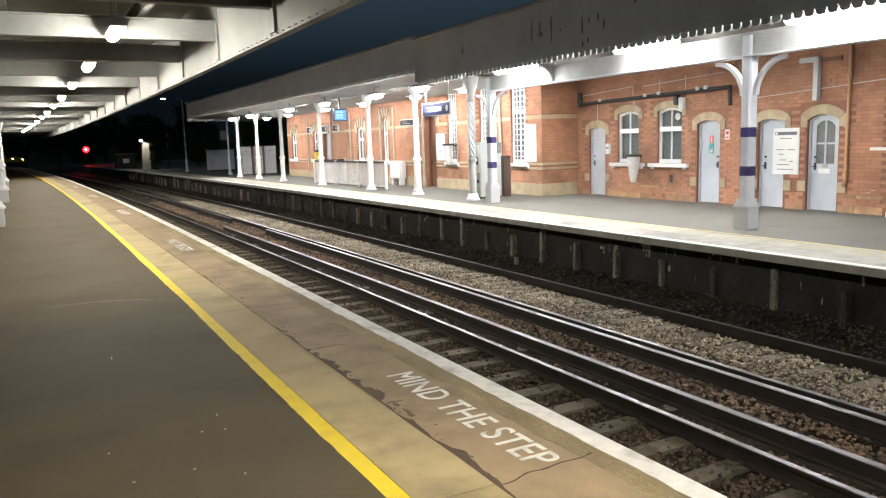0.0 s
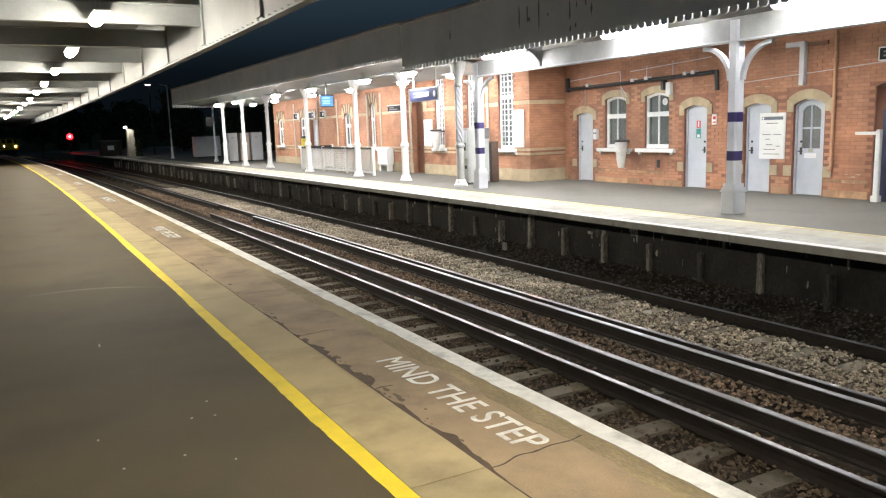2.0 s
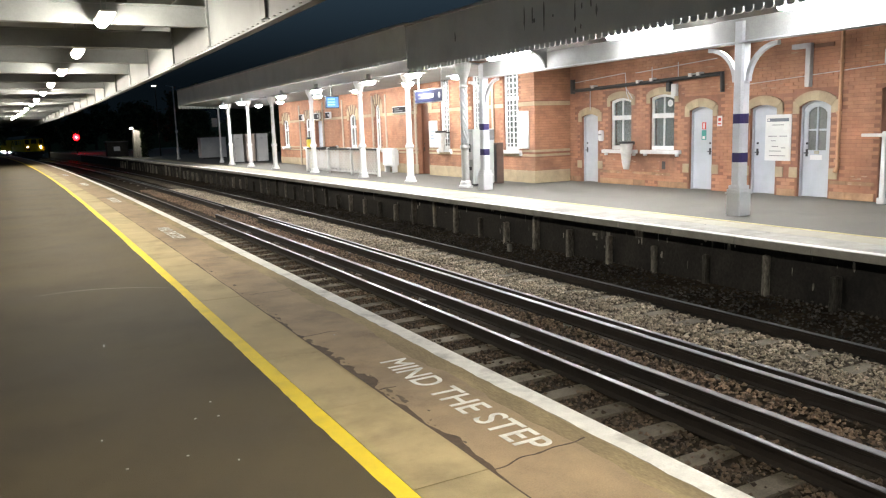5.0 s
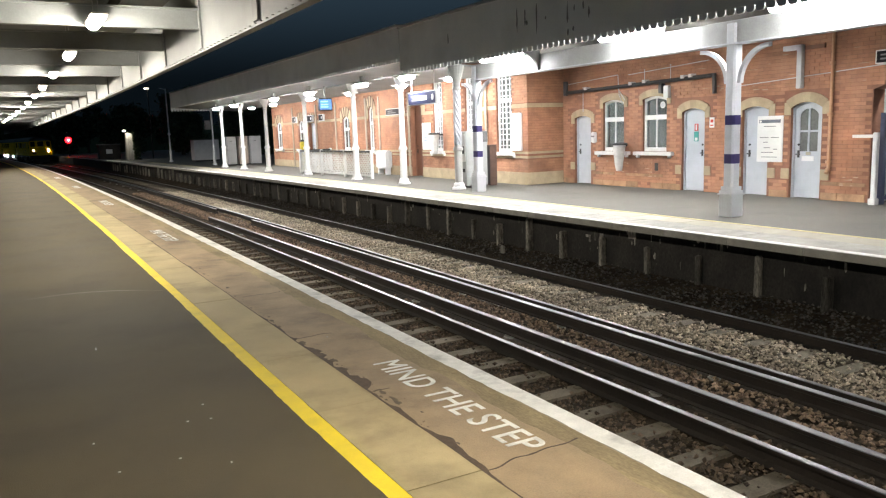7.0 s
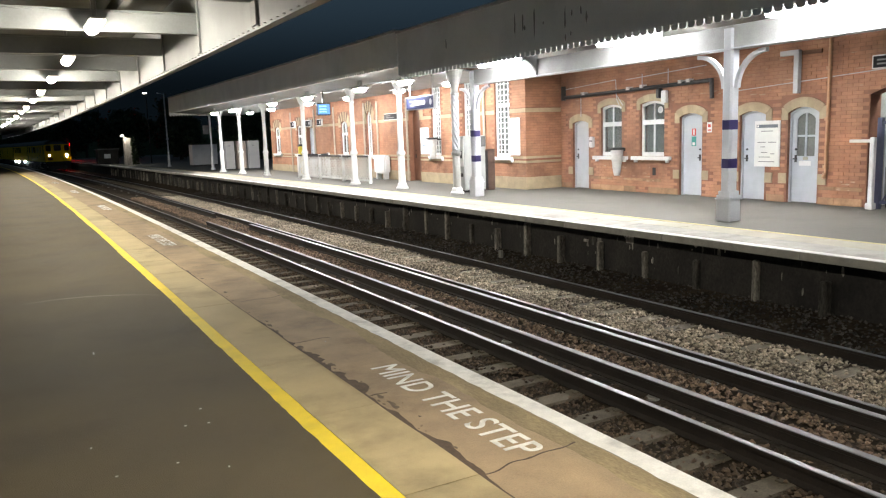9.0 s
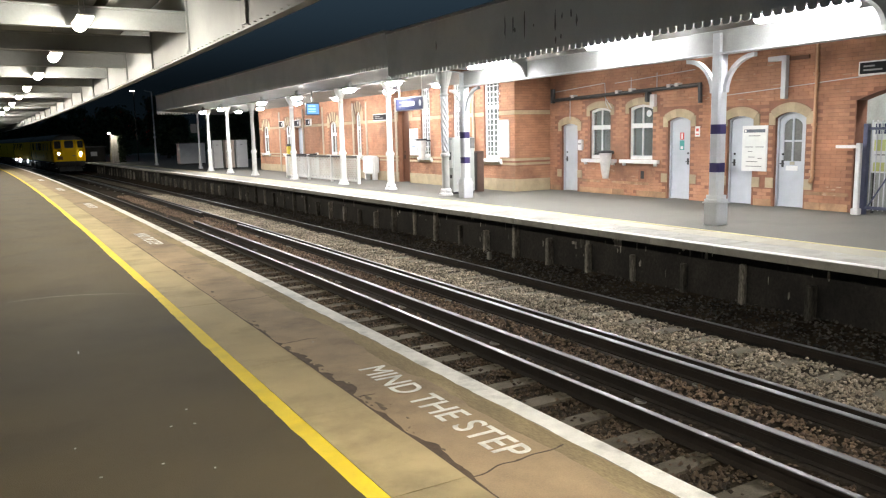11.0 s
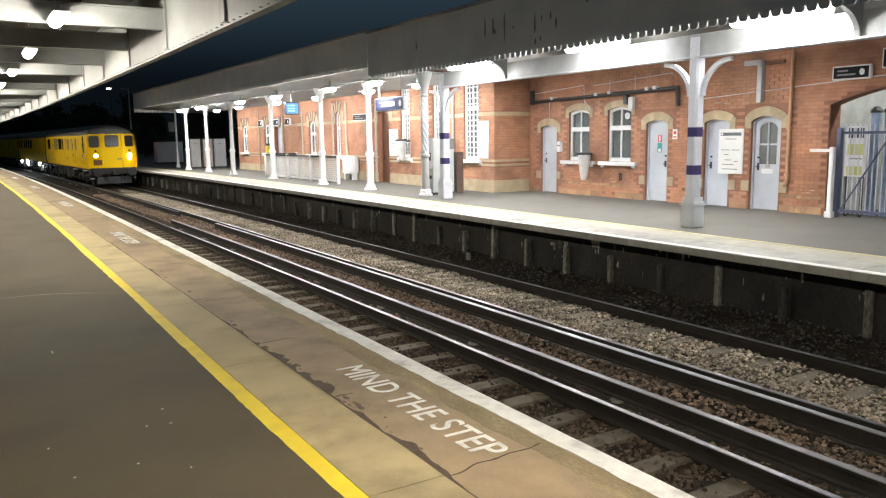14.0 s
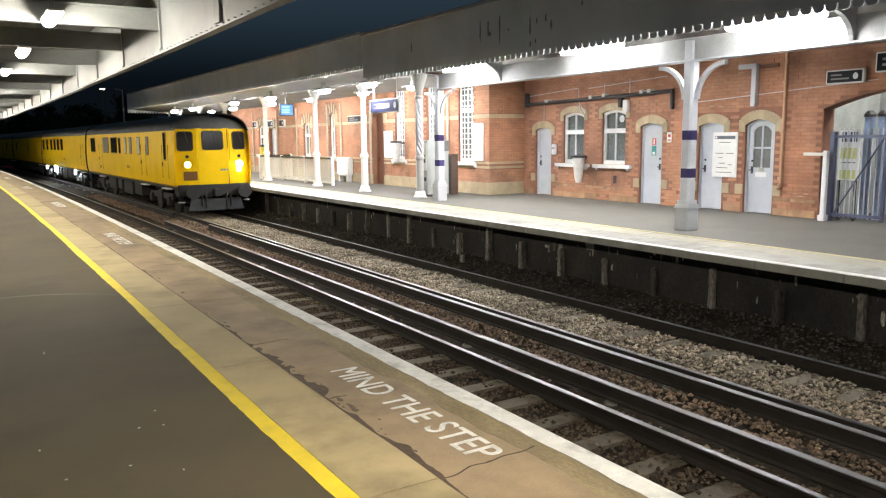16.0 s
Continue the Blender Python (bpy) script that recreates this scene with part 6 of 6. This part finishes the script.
# litter on the near platform
LITTER = mat("litter_white", (0.6, 0.58, 0.52), 0.7)
random.seed(9)
for i, (x, y) in enumerate(((0.43, 6.66), (0.23, 4.52), (0.75, 4.57), (0.88, 4.54), (0.61, 4.04), (0.83, 3.84), (0.31, 4.04), (0.89, 4.82), (2.12, 5.86))):
    bm = box(-0.007, 0.007, -0.004, 0.004, 0, 0.003)
    if i < 1:
        bm = rod((-0.03, 0, 0.005), (0.03, 0.004, 0.005), 0.0045, 6)
    tagged(part("litter_scrap", bm, LITTER, m=pose(x, y, 0.0005 if x < 1.8 else 0.008, 0, 0, random.uniform(0, 180))), "tiny pale scrap of litter on the asphalt", "litter", "litter scraps")

# ---- pieces: coping slabs, buff slabs, stone dressings and bricks ----
slab_row(near, "slab", 1.449, 2.3, -0.03, 0.0045, -9.16, 62.0, 1.22, SLAB)
slab_row(far, "coping_slab", 8.83, 9.62, -0.10, 0.004, -1.0, 80.0, 1.22, COPING, 0.012)
slab_row(far, "tactile_slab", 9.63, 10.14, -0.03, 0.003, -1.0, 60.0, 0.6, CREAM_SLAB, 0.008)

for a, b in ((9.0, 9.95), (10.74, 11.19), (12.0, 12.98), (13.77, 17.1), (17.9, 18.38)):
    y = a
    while y < b - 0.05:
        w = min(random.uniform(0.35, 0.6), b - y)
        for z0, z1, odds, proud in ((0.30, 0.37, 0.45, 0.012), (0.0, 0.15, 0.75, 0.016)):
            if random.random() < odds:
                stone_block(wing, WING_X, y + 0.004, y + w - 0.004, z0, z1, proud, WORN_STONE)
                taken.append((y, y + w, z0, z1))
        y += w
for o in DOORS:
    for yy in (o[0] - 0.2, o[1] + 0.005):
        stone_block(wing, WING_X, yy, yy + 0.195, 0.4, 0.62)
        taken.append((yy, yy + 0.2, 0.4, 0.62))
lay_bricks(wing, WING_X, brick_slots(4.0, 18.4, 0.0, 3.75, DOORS + WINDOWS + [GATEWAY], taken), (10.68, 12.2))

bands = [(0.0, 0.36), (0.77, 0.84), (0.90, 0.97), (2.24, 2.36)]
m_taken = [stone_arch(main, MAIN_X, o, 0.42, 0.02, 0.22, 9, DARK_BRICK) for o in MAIN_OPEN[3:]]
for z0, z1 in bands:
    at = 18.4
    for o in sorted(MAIN_OPEN) + [(43.4, 43.5, 0, 5, 0)]:
        a, b = at, o[0]
        if not (o[2] < z1 and o[3] > z0) and o[0] < 43.3:
            continue
        if b - a > 0.1:
            stone_block(main, MAIN_X, a + 0.004, b - 0.004, z0, z1, 0.02)
        at = o[1]
lay_bricks(main, MAIN_X, brick_slots(18.4, 43.4, 0.36, 3.9, MAIN_OPEN, m_taken + [(18.4, 43.4, *b) for b in bands]))
for z0, z1 in bands:
    stone_block(ret, 18.4, -WING_X + 0.02, -MAIN_X + 0.02, z0, z1, 0.02)
lay_bricks(ret, 18.4, brick_slots(-WING_X, -MAIN_X, 0.36, 3.9, [], [(-20, 20, *b) for b in bands]))


# pale smears of lime on the brickwork of the wing
rng = np.random.default_rng(91)
vs, fs = [], []
for i in range(110):
    low = rng.random() < 0.6
    y = 9.1 + 9.0 * rng.random()
    z = 0.3 + 0.55 * rng.random() ** 1.4 if low else 2.3 + 0.8 * rng.random()
    w, hh = 0.04 + 0.14 * rng.random() ** 2, 0.006 + 0.012 * rng.random()
    if any(in_opening(o, yy, z, 0.22) for o in DOORS + WINDOWS for yy in (y - w, y, y + w)):
        continue
    k = len(vs)
    for j in range(10):
        q = 0.6 + 0.5 * rng.random()
        vs.append((WING_X - 0.0125 - 0.00001 * i, y + w * q * math.cos(j * 0.628), z + hh * q * math.sin(j * 0.628)))
    fs.append(tuple(range(k, k + 10)))
tagged(part("lime_smears", (vs, [], fs), mat("pale_lime", (0.46, 0.31, 0.21), 0.9, var=0.2, scale=8, fine=60), wing, "pale lime smears on the bricks"), kind="stuff")

# ---- movement ----
FRONT = [(0.0, 167.85), (1.5, 157.35), (3.5, 142.35), (7.0, 113.15), (9.0, 94.85), (11.5, 70.95), (12.5, 61.10), (13.5, 51.35), (14.0, 46.35), (14.5, 41.35), (15.0, 36.35), (15.5, 31.35), (16.0, 26.35)]


def motions():
    for i, car in enumerate(coaches):
        rows = []
        for t, y in FRONT:
            a, b = on_line(TRACK_FAR, y + PITCH * i + 3), on_line(TRACK_FAR, y + PITCH * i + CAR - 3)
            turn = math.degrees(math.atan2(a[0] - b[0], b[1] - a[1]))
            rows.append((t, pose((a[0] + b[0]) / 2, (a[1] + b[1]) / 2, RAIL_Z, 0, 0, turn)))
        walk(car, rows)


motions()
